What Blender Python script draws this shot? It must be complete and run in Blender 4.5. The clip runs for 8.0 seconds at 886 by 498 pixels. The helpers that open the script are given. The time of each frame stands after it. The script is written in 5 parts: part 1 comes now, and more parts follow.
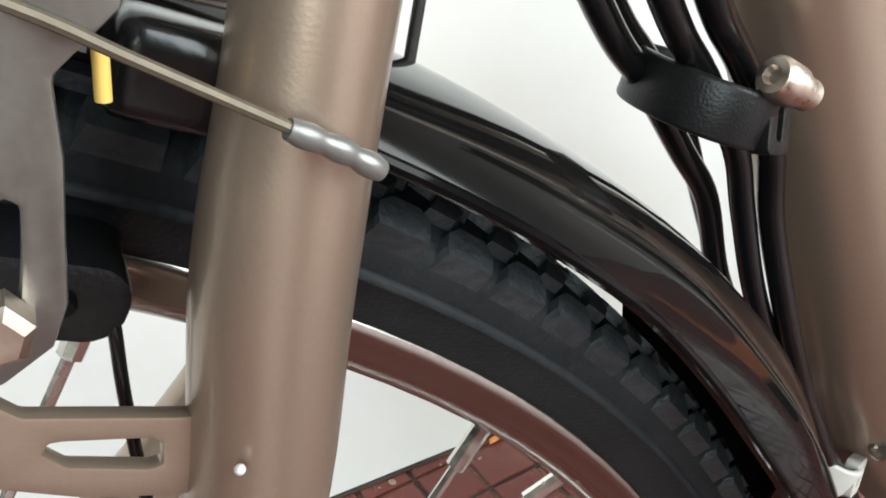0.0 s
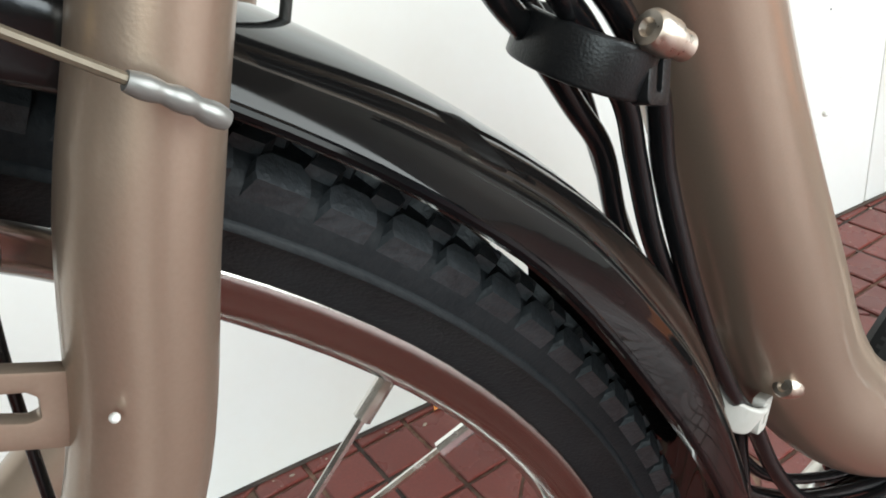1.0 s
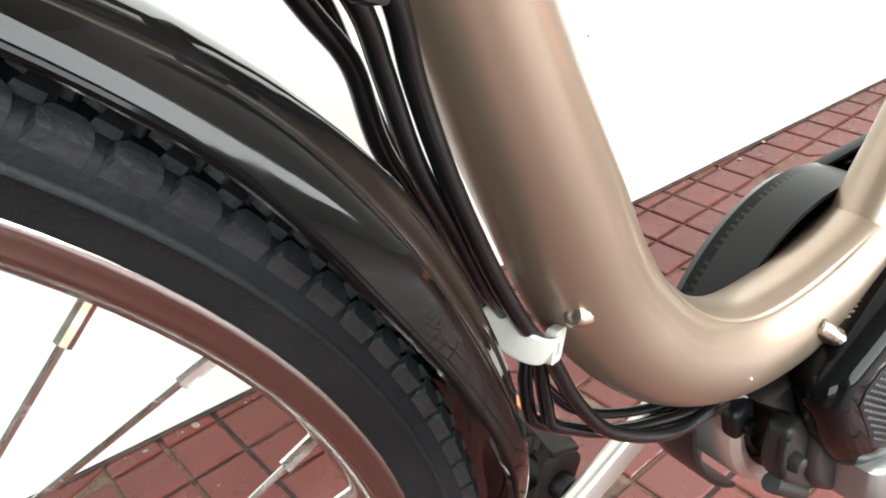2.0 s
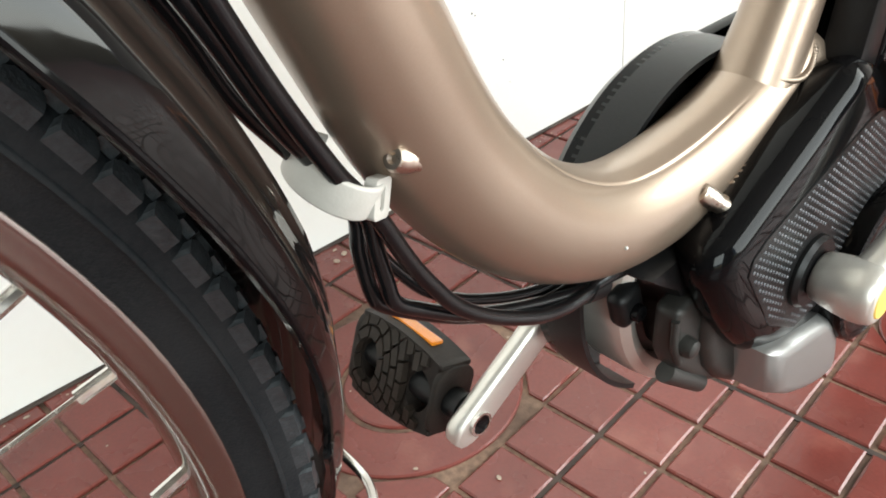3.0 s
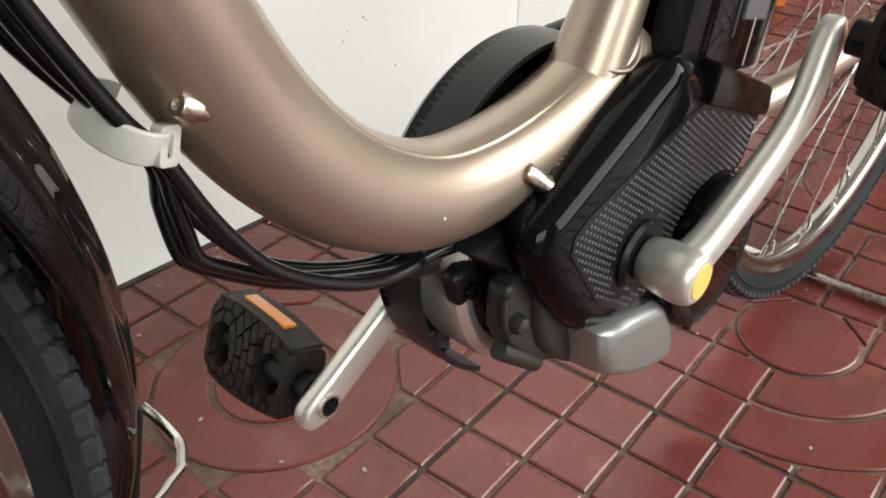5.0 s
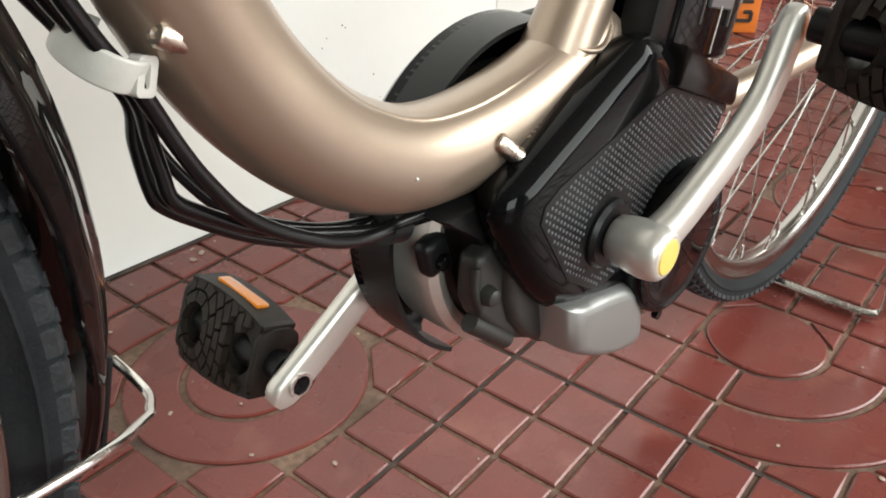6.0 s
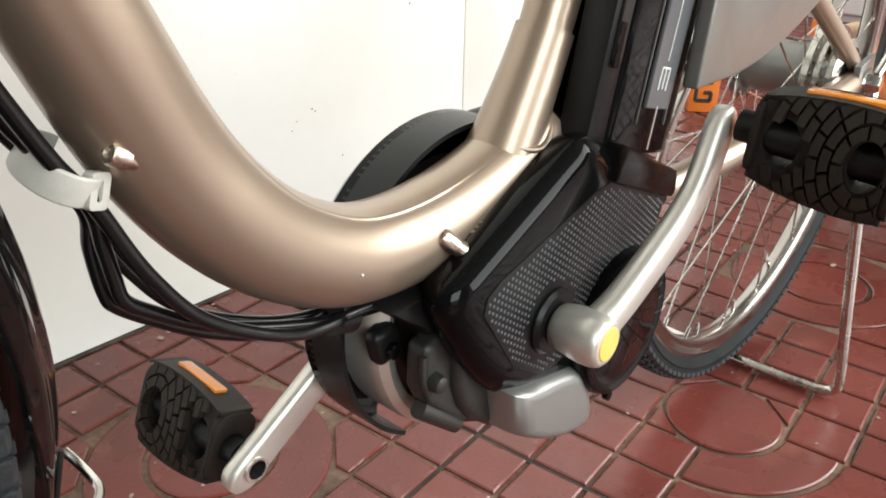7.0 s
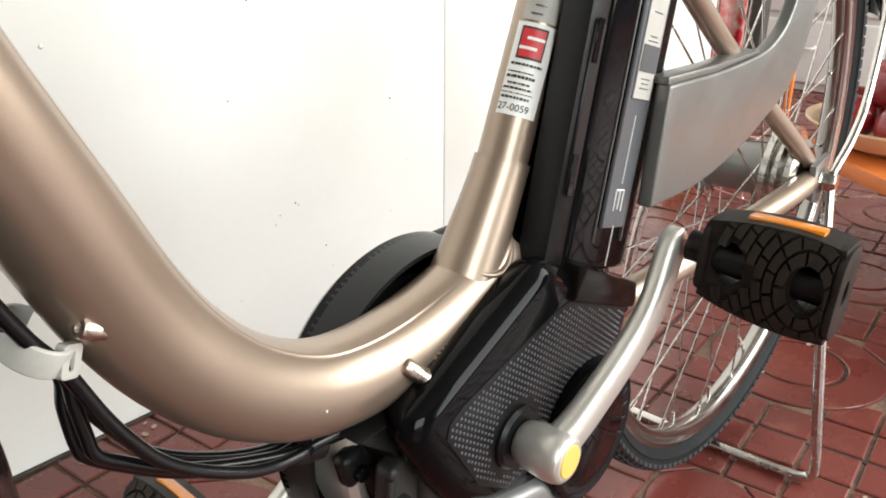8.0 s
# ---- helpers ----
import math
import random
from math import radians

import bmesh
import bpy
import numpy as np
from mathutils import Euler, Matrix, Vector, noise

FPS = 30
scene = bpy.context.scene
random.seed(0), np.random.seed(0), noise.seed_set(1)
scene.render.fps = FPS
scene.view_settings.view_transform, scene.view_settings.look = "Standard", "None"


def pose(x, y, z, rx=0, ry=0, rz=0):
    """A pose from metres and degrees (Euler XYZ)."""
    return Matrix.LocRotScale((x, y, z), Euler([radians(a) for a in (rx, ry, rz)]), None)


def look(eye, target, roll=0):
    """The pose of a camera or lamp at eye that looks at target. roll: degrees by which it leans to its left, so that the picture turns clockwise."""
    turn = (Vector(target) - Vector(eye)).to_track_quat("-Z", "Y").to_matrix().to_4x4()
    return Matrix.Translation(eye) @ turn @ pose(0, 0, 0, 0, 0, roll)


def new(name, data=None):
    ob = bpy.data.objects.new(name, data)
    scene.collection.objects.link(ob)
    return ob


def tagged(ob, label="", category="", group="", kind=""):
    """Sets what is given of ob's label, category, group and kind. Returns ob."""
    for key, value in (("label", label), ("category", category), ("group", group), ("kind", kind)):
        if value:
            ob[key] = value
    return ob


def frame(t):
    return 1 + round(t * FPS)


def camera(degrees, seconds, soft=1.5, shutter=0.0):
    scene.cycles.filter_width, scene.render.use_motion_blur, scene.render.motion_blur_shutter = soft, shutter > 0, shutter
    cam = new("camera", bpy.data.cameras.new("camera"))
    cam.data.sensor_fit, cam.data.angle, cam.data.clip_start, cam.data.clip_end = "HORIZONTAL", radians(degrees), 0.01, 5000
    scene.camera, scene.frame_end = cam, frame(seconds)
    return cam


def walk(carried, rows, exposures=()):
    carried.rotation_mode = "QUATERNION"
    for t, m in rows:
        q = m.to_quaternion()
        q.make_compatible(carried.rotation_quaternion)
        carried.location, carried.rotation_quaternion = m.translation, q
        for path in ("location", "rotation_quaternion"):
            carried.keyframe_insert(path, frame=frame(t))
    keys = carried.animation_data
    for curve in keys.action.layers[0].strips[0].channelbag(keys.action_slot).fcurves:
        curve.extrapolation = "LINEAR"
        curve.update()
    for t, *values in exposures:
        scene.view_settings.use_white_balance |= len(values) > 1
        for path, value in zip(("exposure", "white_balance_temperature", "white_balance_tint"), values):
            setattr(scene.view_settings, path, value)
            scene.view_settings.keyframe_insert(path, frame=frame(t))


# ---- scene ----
cam = camera(55.93, 8.0, soft=1.8)
# seconds, eye x y z, yaw, pitch, lean
ROWS = [
    (0.0, -0.4433, -0.1617, 0.6392, -22.24, -26.64, 7.39),
    (0.5, -0.4425, -0.1655, 0.6371, -24.08, -28.26, 7.65),
    (1.0, -0.4371, -0.1711, 0.6373, -26.12, -29.05, 7.97),
    (1.5, -0.4216, -0.1811, 0.6302, -32.38, -29.32, 6.54),
    (1.7, -0.4167, -0.1841, 0.6278, -33.41, -30.49, 5.57),
    (2.8, -0.3797, -0.1964, 0.5674, -38.24, -33.78, 6.19),
    (3.0, -0.3702, -0.1972, 0.5563, -39.50, -34.36, 6.18),
    (3.5, -0.3484, -0.2164, 0.5466, -42.15, -35.10, 5.48),
    (4.0, -0.3480, -0.2343, 0.5480, -43.46, -34.47, 5.33),
    (4.5, -0.3506, -0.2333, 0.5447, -44.27, -33.86, 3.59),
    (5.0, -0.3541, -0.2400, 0.5409, -46.18, -33.43, 1.31),
    (5.2, -0.3560, -0.2390, 0.5332, -47.54, -33.00, 1.41),
    (6.3, -0.3708, -0.2641, 0.5171, -48.13, -30.29, -0.93),
    (6.5, -0.3704, -0.2675, 0.5191, -48.39, -29.33, -1.01),
    (7.0, -0.3670, -0.2771, 0.5387, -49.62, -26.62, -1.13),
    (7.5, -0.3640, -0.2862, 0.5616, -50.30, -24.38, -0.86),
    (8.0, -0.3601, -0.2939, 0.5830, -49.98, -22.48, -0.24),
]
walk(cam, [(t, pose(x, y, z, 90 + pitch, 0, yaw) @ pose(0, 0, 0, 0, 0, -lean)) for t, x, y, z, yaw, pitch, lean in ROWS],
     exposures=[(0.0, 0.40, 6050, 1), (1.0, 0.38, 6050, 1), (1.5, 1.08, 6150, 2), (1.7, 1.06, 6150, 2), (2.8, 0.66, 6300, 2), (3.5, 0.56, 6350, 2), (5.0, 0.12, 6450, 3), (6.5, 0.34, 6450, 3), (8.0, 0.26, 6450, 5)])

# ---- light: a covered forecourt, open to the daylight on the side away from the wall ----
world = bpy.data.worlds.new("sky")
scene.world = world
world.use_nodes = True
wn, wl = world.node_tree.nodes, world.node_tree.links
sky = wn.new("ShaderNodeTexSky")
sky.sky_type = "NISHITA"
sky.sun_disc = False
sky.sun_elevation, sky.sun_rotation = radians(48), radians(200)
wn["Background"].inputs["Strength"].default_value = 0.15
wl.new(sky.outputs["Color"], wn["Background"].inputs["Color"])

sun = new("sun", bpy.data.lights.new("sun", "SUN"))
sun.data.energy, sun.data.angle, sun.data.color = 1.5, radians(12), (1.0, 0.95, 0.88)
sun.matrix_world = look((0, -6, 7), (0, 0, 0))

opening = new("opening_light", bpy.data.lights.new("opening_light", "AREA"))
opening.data.shape, opening.data.size, opening.data.size_y = "RECTANGLE", 3.0, 2.5
opening.data.energy, opening.data.color = 190.0, (1.0, 0.985, 0.96)
opening.matrix_world = look((1.9, -2.5, 1.65), (0.2, 0.2, 0.5))
window = new("window_light", bpy.data.lights.new("window_light", "AREA"))
window.data.shape, window.data.size, window.data.size_y = "RECTANGLE", 1.4, 1.7
window.data.energy, window.data.color = 62.0, (0.97, 1.0, 0.97)
window.matrix_world = look((-1.5, -2.85, 1.75), (-0.1, 0.0, 0.45))


# ---- materials ----
def material(name, colour, rough=0.5, metal=0.0, grain=0.0, grain_size=200.0, stain=0.0, stain_size=9.0,
             bump=0.0, bump_size=300.0, coat=0.0, dark=None, worn=0.0, worn_size=16.0, pale=(0.4, 0.2, 0.16), per_object=0.0, spec=0.5, stretch=(1, 1, 1), rough_var=0.0):
    m = bpy.data.materials.new(name)
    m.use_nodes = True
    n, l = m.node_tree.nodes, m.node_tree.links
    b = n["Principled BSDF"]
    b.inputs["Roughness"].default_value = rough
    b.inputs["Metallic"].default_value = metal
    b.inputs["Coat Weight"].default_value = coat
    b.inputs["Coat Roughness"].default_value = 0.08
    b.inputs["Specular IOR Level"].default_value = spec
    tc = n.new("ShaderNodeTexCoord")
    mp = n.new("ShaderNodeMapping")
    mp.inputs["Scale"].default_value = stretch
    l.new(tc.outputs["Object"], mp.inputs["Vector"])
    dk = dark or tuple(c * 0.55 for c in colour)

    def noise_at(size, detail=3.0):
        t = n.new("ShaderNodeTexNoise")
        t.inputs["Scale"].default_value, t.inputs["Detail"].default_value = size, detail
        l.new(mp.outputs["Vector"], t.inputs["Vector"])
        return t

    def mixed(fac, a, bcol):
        x = n.new("ShaderNodeMix")
        x.data_type = "RGBA"
        if hasattr(fac, "is_output"):
            l.new(fac, x.inputs["Factor"])
        else:
            x.inputs["Factor"].default_value = fac
        for sock, v in ((x.inputs["A"], a), (x.inputs["B"], bcol)):
            if hasattr(v, "is_output"):
                l.new(v, sock)
            else:
                sock.default_value = (*v, 1)
        return x.outputs["Result"]

    def ramp(out, lo, hi, a, bb):
        r = n.new("ShaderNodeMapRange")
        r.inputs["From Min"].default_value, r.inputs["From Max"].default_value = lo, hi
        r.inputs["To Min"].default_value, r.inputs["To Max"].default_value = a, bb
        l.new(out, r.inputs["Value"])
        return r.outputs["Result"]

    col = colour
    if stain:
        col = mixed(ramp(noise_at(stain_size, 5.0).outputs["Fac"], 0.42, 0.68, 0.0, stain), col, dk)
    if grain:
        col = mixed(ramp(noise_at(grain_size, 2.0).outputs["Fac"], 0.35, 0.7, 0.0, grain), col, dk)
    if worn:
        col = mixed(ramp(noise_at(worn_size, 6.0).outputs["Fac"], 0.58, 0.72, 0.0, worn), col, pale)
    if per_object:
        oi = n.new("ShaderNodeObjectInfo")
        col = mixed(ramp(oi.outputs["Random"], 0, 1, 0.0, per_object), col, dk)
    if hasattr(col, "is_output"):
        l.new(col, b.inputs["Base Color"])
    else:
        b.inputs["Base Color"].default_value = (*col, 1)
    if rough_var:
        l.new(ramp(noise_at(stain_size * 2.3, 4.0).outputs["Fac"], 0.3, 0.7, rough - rough_var, rough + rough_var), b.inputs["Roughness"])
    if bump:
        bp = n.new("ShaderNodeBump")
        bp.inputs["Strength"].default_value, bp.inputs["Distance"].default_value = bump, 0.001
        l.new(noise_at(bump_size, 3.0).outputs["Fac"], bp.inputs["Height"])
        l.new(bp.outputs["Normal"], b.inputs["Normal"])
    return m


M = {
    "paint": material("champagne_paint", (0.340, 0.260, 0.200), 0.37, 0.72, grain=0.10, grain_size=1500, stain=0.08, stain_size=14, bump=0.03, bump_size=1800, coat=0.35, dark=(0.2, 0.14, 0.1)),
    "fender": material("smoked_gloss_plastic", (0.004, 0.0038, 0.0038), 0.05, 0.0, spec=0.22, stain=0.35, stain_size=25, dark=(0.012, 0.010, 0.009), rough_var=0.05, bump=0.02, bump_size=60),
    "black": material("black_plastic", (0.006, 0.006, 0.0065), 0.36, 0.0, spec=0.25, grain=0.3, grain_size=900, dark=(0.014, 0.014, 0.014), bump=0.15, bump_size=1500),
    "gloss": material("black_gloss_plastic", (0.003, 0.003, 0.0034), 0.06, 0.0, spec=0.11, stain=0.3, stain_size=30, dark=(0.007, 0.006, 0.006), rough_var=0.03),
    "pedal": material("pedal_rubber", (0.008, 0.0065, 0.006), 0.5, 0.0, spec=0.25, grain=0.4, grain_size=500, stain=0.4, stain_size=60, dark=(0.028, 0.019, 0.014), bump=0.3, bump_size=900),
    "pedal_tread": material("brown_worn_tread_rubber", (0.022, 0.016, 0.012), 0.55, 0.0, spec=0.25, grain=0.4, grain_size=500, stain=0.5, stain_size=60, dark=(0.010, 0.008, 0.007), bump=0.3, bump_size=900),
    "cable": material("cable_sheath", (0.004, 0.004, 0.0045), 0.20, 0.0, spec=0.36, stain=0.3, stain_size=60, dark=(0.010, 0.010, 0.010), bump=0.06, bump_size=500),
    "chrome": material("polished_steel", (0.66, 0.64, 0.61), 0.2, 1.0, stain=0.3, stain_size=80, dark=(0.4, 0.36, 0.32), rough_var=0.1),
    "rim": material("rim_alloy", (0.36, 0.34, 0.32), 0.20, 1.0, stain=0.10, stain_size=12, dark=(0.30, 0.275, 0.25), bump=0.02, bump_size=500, rough_var=0.03),
    "alloy": material("brushed_crank_alloy", (0.70, 0.67, 0.62), 0.36, 0.70, grain=0.12, grain_size=900, stain=0.15, stain_size=30, dark=(0.5, 0.47, 0.43), rough_var=0.06),
    "cast": material("cast_grey_alloy", (0.026, 0.025, 0.023), 0.42, 0.3, grain=0.3, grain_size=700, stain=0.3, stain_size=25, dark=(0.035, 0.033, 0.03), bump=0.2, bump_size=900),
    "silver": material("silver_painted_alloy", (0.28, 0.278, 0.27), 0.34, 0.65, grain=0.08, grain_size=1200, stain=0.15, stain_size=18, dark=(0.32, 0.31, 0.30)),
    "clip": material("grey_clip_plastic", (0.42, 0.40, 0.37), 0.45, 0.0, stain=0.3, stain_size=60, dark=(0.25, 0.22, 0.19), bump=0.1, bump_size=900),
    "brass": material("worn_screw_steel", (0.62, 0.55, 0.48), 0.36, 1.0, stain=0.6, stain_size=160, dark=(0.3, 0.2, 0.13), rough_var=0.12),
    "yellow": material("yellow_cap_plastic", (0.74, 0.50, 0.13), 0.5, 0.0, stain=0.2, stain_size=90, dark=(0.6, 0.38, 0.06)),
    "orange": material("amber_reflector", (0.80, 0.26, 0.02), 0.16, 0.0, grain=0.3, grain_size=900, dark=(0.55, 0.13, 0.01), coat=0.6),
    "tile": material("red_clay_tile", (0.185, 0.043, 0.034), 0.28, 0.0, grain=0.28, grain_size=260, stain=0.55, stain_size=7, dark=(0.085, 0.024, 0.020), bump=0.16, bump_size=240, per_object=0.25, worn=0.55, worn_size=13.0, pale=(0.27, 0.105, 0.078), rough_var=0.12),
    "joint": material("cement_joint", (0.26, 0.165, 0.115), 0.85, 0.0, grain=0.5, grain_size=160, stain=0.9, stain_size=9, dark=(0.045, 0.026, 0.02), bump=0.5, bump_size=300),
    "wall": material("white_wall_paint", (0.84, 0.83, 0.80), 0.42, 0.0, stain=0.30, stain_size=3.2, dark=(0.70, 0.645, 0.54), grain=0.05, grain_size=90, bump=0.05, bump_size=60),
    # dark so the unseen walls give black gloss little to reflect; also the post's brown
    "dim_wall": material("dark_brown_wall_and_post", (0.060, 0.052, 0.046), 0.6, 0.0, stain=0.5, stain_size=3, dark=(0.030, 0.025, 0.022), grain=0.3, grain_size=60, stretch=(1, 1, 0.15)),
    # grey chosen to darken what glossy parts mirror from above
    "dim_ceiling": material("unseen_grey_ceiling", (0.24, 0.23, 0.21), 0.6, 0.0, stain=0.3, stain_size=2, dark=(0.15, 0.14, 0.125)),
    "joint_pale": material("pale_cement_crumbs", (0.42, 0.33, 0.26), 0.85, 0.0, grain=0.5, grain_size=200),
    "grime": material("dark_grime", (0.035, 0.024, 0.02), 0.8, 0.0, stain=0.6, stain_size=20, dark=(0.12, 0.085, 0.065), bump=0.4, bump_size=200),
    "steel": material("dull_brake_steel", (0.24, 0.23, 0.21), 0.34, 0.8, grain=0.2, grain_size=700, stain=0.4, stain_size=40, dark=(0.09, 0.08, 0.072), rough_var=0.08),
    "wire": material("dull_cable_wire", (0.13, 0.105, 0.075), 0.5, 0.5, grain=0.4, grain_size=900),
    "tread": material("dusty_tread_rubber", (0.028, 0.031, 0.034), 0.5, 0.0, spec=0.35, grain=0.5, grain_size=500, stain=0.5, stain_size=60, dark=(0.006, 0.007, 0.008), bump=0.3, bump_size=900),
    "label": material("white_label_paper", (0.78, 0.77, 0.74), 0.4, 0.0, stain=0.12, stain_size=60),
    "ink": material("black_ink", (0.02, 0.02, 0.02), 0.5, stain=0.2, stain_size=300),
    "red_ink": material("red_ink", (0.55, 0.03, 0.04), 0.45, stain=0.2, stain_size=300),
    "grey_panel": material("grey_battery_panel", (0.10, 0.105, 0.115), 0.3, 0.2, stain=0.2, stain_size=30, grain=0.1, grain_size=800),
    "apple": material("dark_red_apple_skin", (0.24, 0.012, 0.018), 0.28, 0.0, grain=0.4, grain_size=90, stain=0.4, stain_size=25, dark=(0.12, 0.006, 0.012), coat=0.3),
    "orange_wood": material("orange_painted_wood", (0.62, 0.17, 0.035), 0.45, 0.0, stain=0.4, stain_size=18, dark=(0.4, 0.1, 0.02), stretch=(1, 6, 1), bump=0.1, bump_size=80),
    "bowl": material("cream_bowl_plastic", (0.72, 0.52, 0.33), 0.4, 0.0, stain=0.3, stain_size=20, dark=(0.55, 0.33, 0.18)),
    "white": material("white_cabinet_paint", (0.76, 0.75, 0.73), 0.4, 0.0, stain=0.15, stain_size=8, dark=(0.6, 0.58, 0.55), bump=0.03, bump_size=50),
    "red_bag": material("printed_red_film", (0.62, 0.02, 0.035), 0.25, 0.0, stain=0.9, stain_size=26, dark=(0.75, 0.62, 0.55), bump=0.3, bump_size=40),
    "orange_plastic": material("orange_plastic", (0.75, 0.2, 0.03), 0.4, 0.0, stain=0.3, stain_size=30),
    "satin": material("satin_grey_alloy", (0.185, 0.18, 0.17), 0.36, 0.55, grain=0.1, grain_size=1000, stain=0.25, stain_size=14, dark=(0.19, 0.185, 0.175), rough_var=0.05),
    "latch": material("black_gloss_latch_plastic", (0.005, 0.004, 0.0037), 0.12, 0.0, spec=0.14, stain=0.3, stain_size=40, dark=(0.010, 0.008, 0.007)),
    "stencil": material("pale_silver_print", (0.62, 0.6, 0.57), 0.4, 0.2, stain=0.2, stain_size=200),
}


def ribbed_sidewall(m, dr=0.0):
    """Fine radial ribs moulded into the tyre's flank, as relief."""
    n, l = m.node_tree.nodes, m.node_tree.links
    tc = n.new("ShaderNodeTexCoord")
    sep = n.new("ShaderNodeSeparateXYZ")
    l.new(tc.outputs["Object"], sep.inputs["Vector"])

    def calc(op, a, b=None):
        x = n.new("ShaderNodeMath")
        x.operation = op
        for sock, v in zip(x.inputs, (a, b)):
            if v is None:
                continue
            if hasattr(v, "is_output"):
                l.new(v, sock)
            else:
                sock.default_value = v
        return x.outputs["Value"]

    sx, sz = sep.outputs["X"], sep.outputs["Z"]
    ang = calc("ARCTAN2", sz, sx)
    rad = calc("SQRT", calc("ADD", calc("MULTIPLY", sx, sx), calc("MULTIPLY", sz, sz)))
    band = calc("MULTIPLY", calc("GREATER_THAN", rad, 0.3108 + dr), calc("LESS_THAN", rad, 0.3172 + dr))
    wave = calc("MULTIPLY", calc("GREATER_THAN", calc("SINE", calc("MULTIPLY", ang, 1150.0)), 0.0), band)
    bp = n.new("ShaderNodeBump")
    bp.inputs["Strength"].default_value, bp.inputs["Distance"].default_value = 0.7, 0.0006
    l.new(wave, bp.inputs["Height"])
    old = [k for k in n if k.bl_idname == "ShaderNodeBump" and k != bp][0]
    l.new(old.outputs["Normal"], bp.inputs["Normal"])
    l.new(bp.outputs["Normal"], n["Principled BSDF"].inputs["Normal"])
    return m


M["sidewall"] = ribbed_sidewall(material("tyre_sidewall_rubber", (0.006, 0.0075, 0.009), 0.55, 0.0, spec=0.16, grain=0.45, grain_size=700, stain=0.5, stain_size=40, dark=(0.018, 0.019, 0.02), bump=0.2, bump_size=1200))
M["sidewall_small"] = ribbed_sidewall(material("front_sidewall_rubber", (0.006, 0.0075, 0.009), 0.55, 0.0, spec=0.16, grain=0.45, grain_size=700, stain=0.5, stain_size=40, dark=(0.018, 0.019, 0.02), bump=0.2, bump_size=1200), -0.0141)

# ---- building helpers ----
Y = Vector((0, 1, 0))
Z = Vector((0, 0, 1))


def finish(bm, name, mat, sharp=38.0):
    bmesh.ops.remove_doubles(bm, verts=bm.verts, dist=1e-6)
    bmesh.ops.recalc_face_normals(bm, faces=bm.faces)
    for f in bm.faces:
        f.smooth = True
    for e in bm.edges:
        if len(e.link_faces) == 2 and e.calc_face_angle(0) > radians(sharp):
            e.smooth = False
    me = bpy.data.meshes.new(name)
    bm.to_mesh(me)
    bm.free()
    me.materials.append(mat)
    return me


def part(name, bm, mat, parent=None, label="", sharp=38.0):
    ob = new(name, finish(bm, name, mat, sharp) if isinstance(bm, bmesh.types.BMesh) else bm)
    ob.parent = parent
    return tagged(ob, label)


def spline(points, n=8):
    """A smooth line through the points."""
    p = [Vector(q) for q in points]
    p = [2 * p[0] - p[1]] + p + [2 * p[-1] - p[-2]]
    out = []
    for i in range(1, len(p) - 2):
        a, b, c, d = p[i - 1:i + 3]
        for k in range(n):
            t = k / n
            out.append(0.5 * (2 * b + (c - a) * t + (2 * a - 5 * b + 4 * c - d) * t * t + (3 * b - a - 3 * c + d) * t ** 3))
    out.append(p[-2])
    return out


def circle(r, n=16, ry=None):
    ry = ry or r
    return [(r * math.cos(2 * math.pi * k / n), ry * math.sin(2 * math.pi * k / n)) for k in range(n)]


def round_rect(w, h, r, n=4):
    out = []
    for cx, cy, a in ((w / 2 - r, h / 2 - r, 0), (-w / 2 + r, h / 2 - r, 90), (-w / 2 + r, -h / 2 + r, 180), (w / 2 - r, -h / 2 + r, 270)):
        for k in range(n + 1):
            t = radians(a + 90 * k / n)
            out.append((cx + r * math.cos(t), cy + r * math.sin(t)))
    return out


def sweep(bm, path, prof, side=Y, caps=True, loop=False):
    """A profile along a path; prof is a list of (a, b) or a function of the fraction along the path. a lies along side."""
    path = [Vector(p) for p in path]
    rings = []
    count = len(path)
    for i, p in enumerate(path):
        if loop:
            t = (path[(i + 1) % count] - path[i - 1]).normalized()
        else:
            t = (path[min(i + 1, count - 1)] - path[max(i - 1, 0)]).normalized()
        u = (side - t * side.dot(t))
        u = u.normalized() if u.length > 1e-4 else t.orthogonal().normalized()
        v = t.cross(u)
        shape = prof(i / max(count - 1, 1)) if callable(prof) else prof
        rings.append([bm.verts.new(p + u * a + v * b) for a, b in shape])
    m = len(rings[0])
    for i in range(count if loop else count - 1):
        r0, r1 = rings[i], rings[(i + 1) % count]
        for k in range(m):
            bm.faces.new((r0[k], r0[(k + 1) % m], r1[(k + 1) % m], r1[k]))
    if caps and not loop:
        bm.faces.new(rings[0][::-1])
        bm.faces.new(rings[-1])
    return bm


def tube(path, r, n=14, side=Y, caps=True):
    bm = bmesh.new()
    return sweep(bm, path, circle(r, n), side, caps)


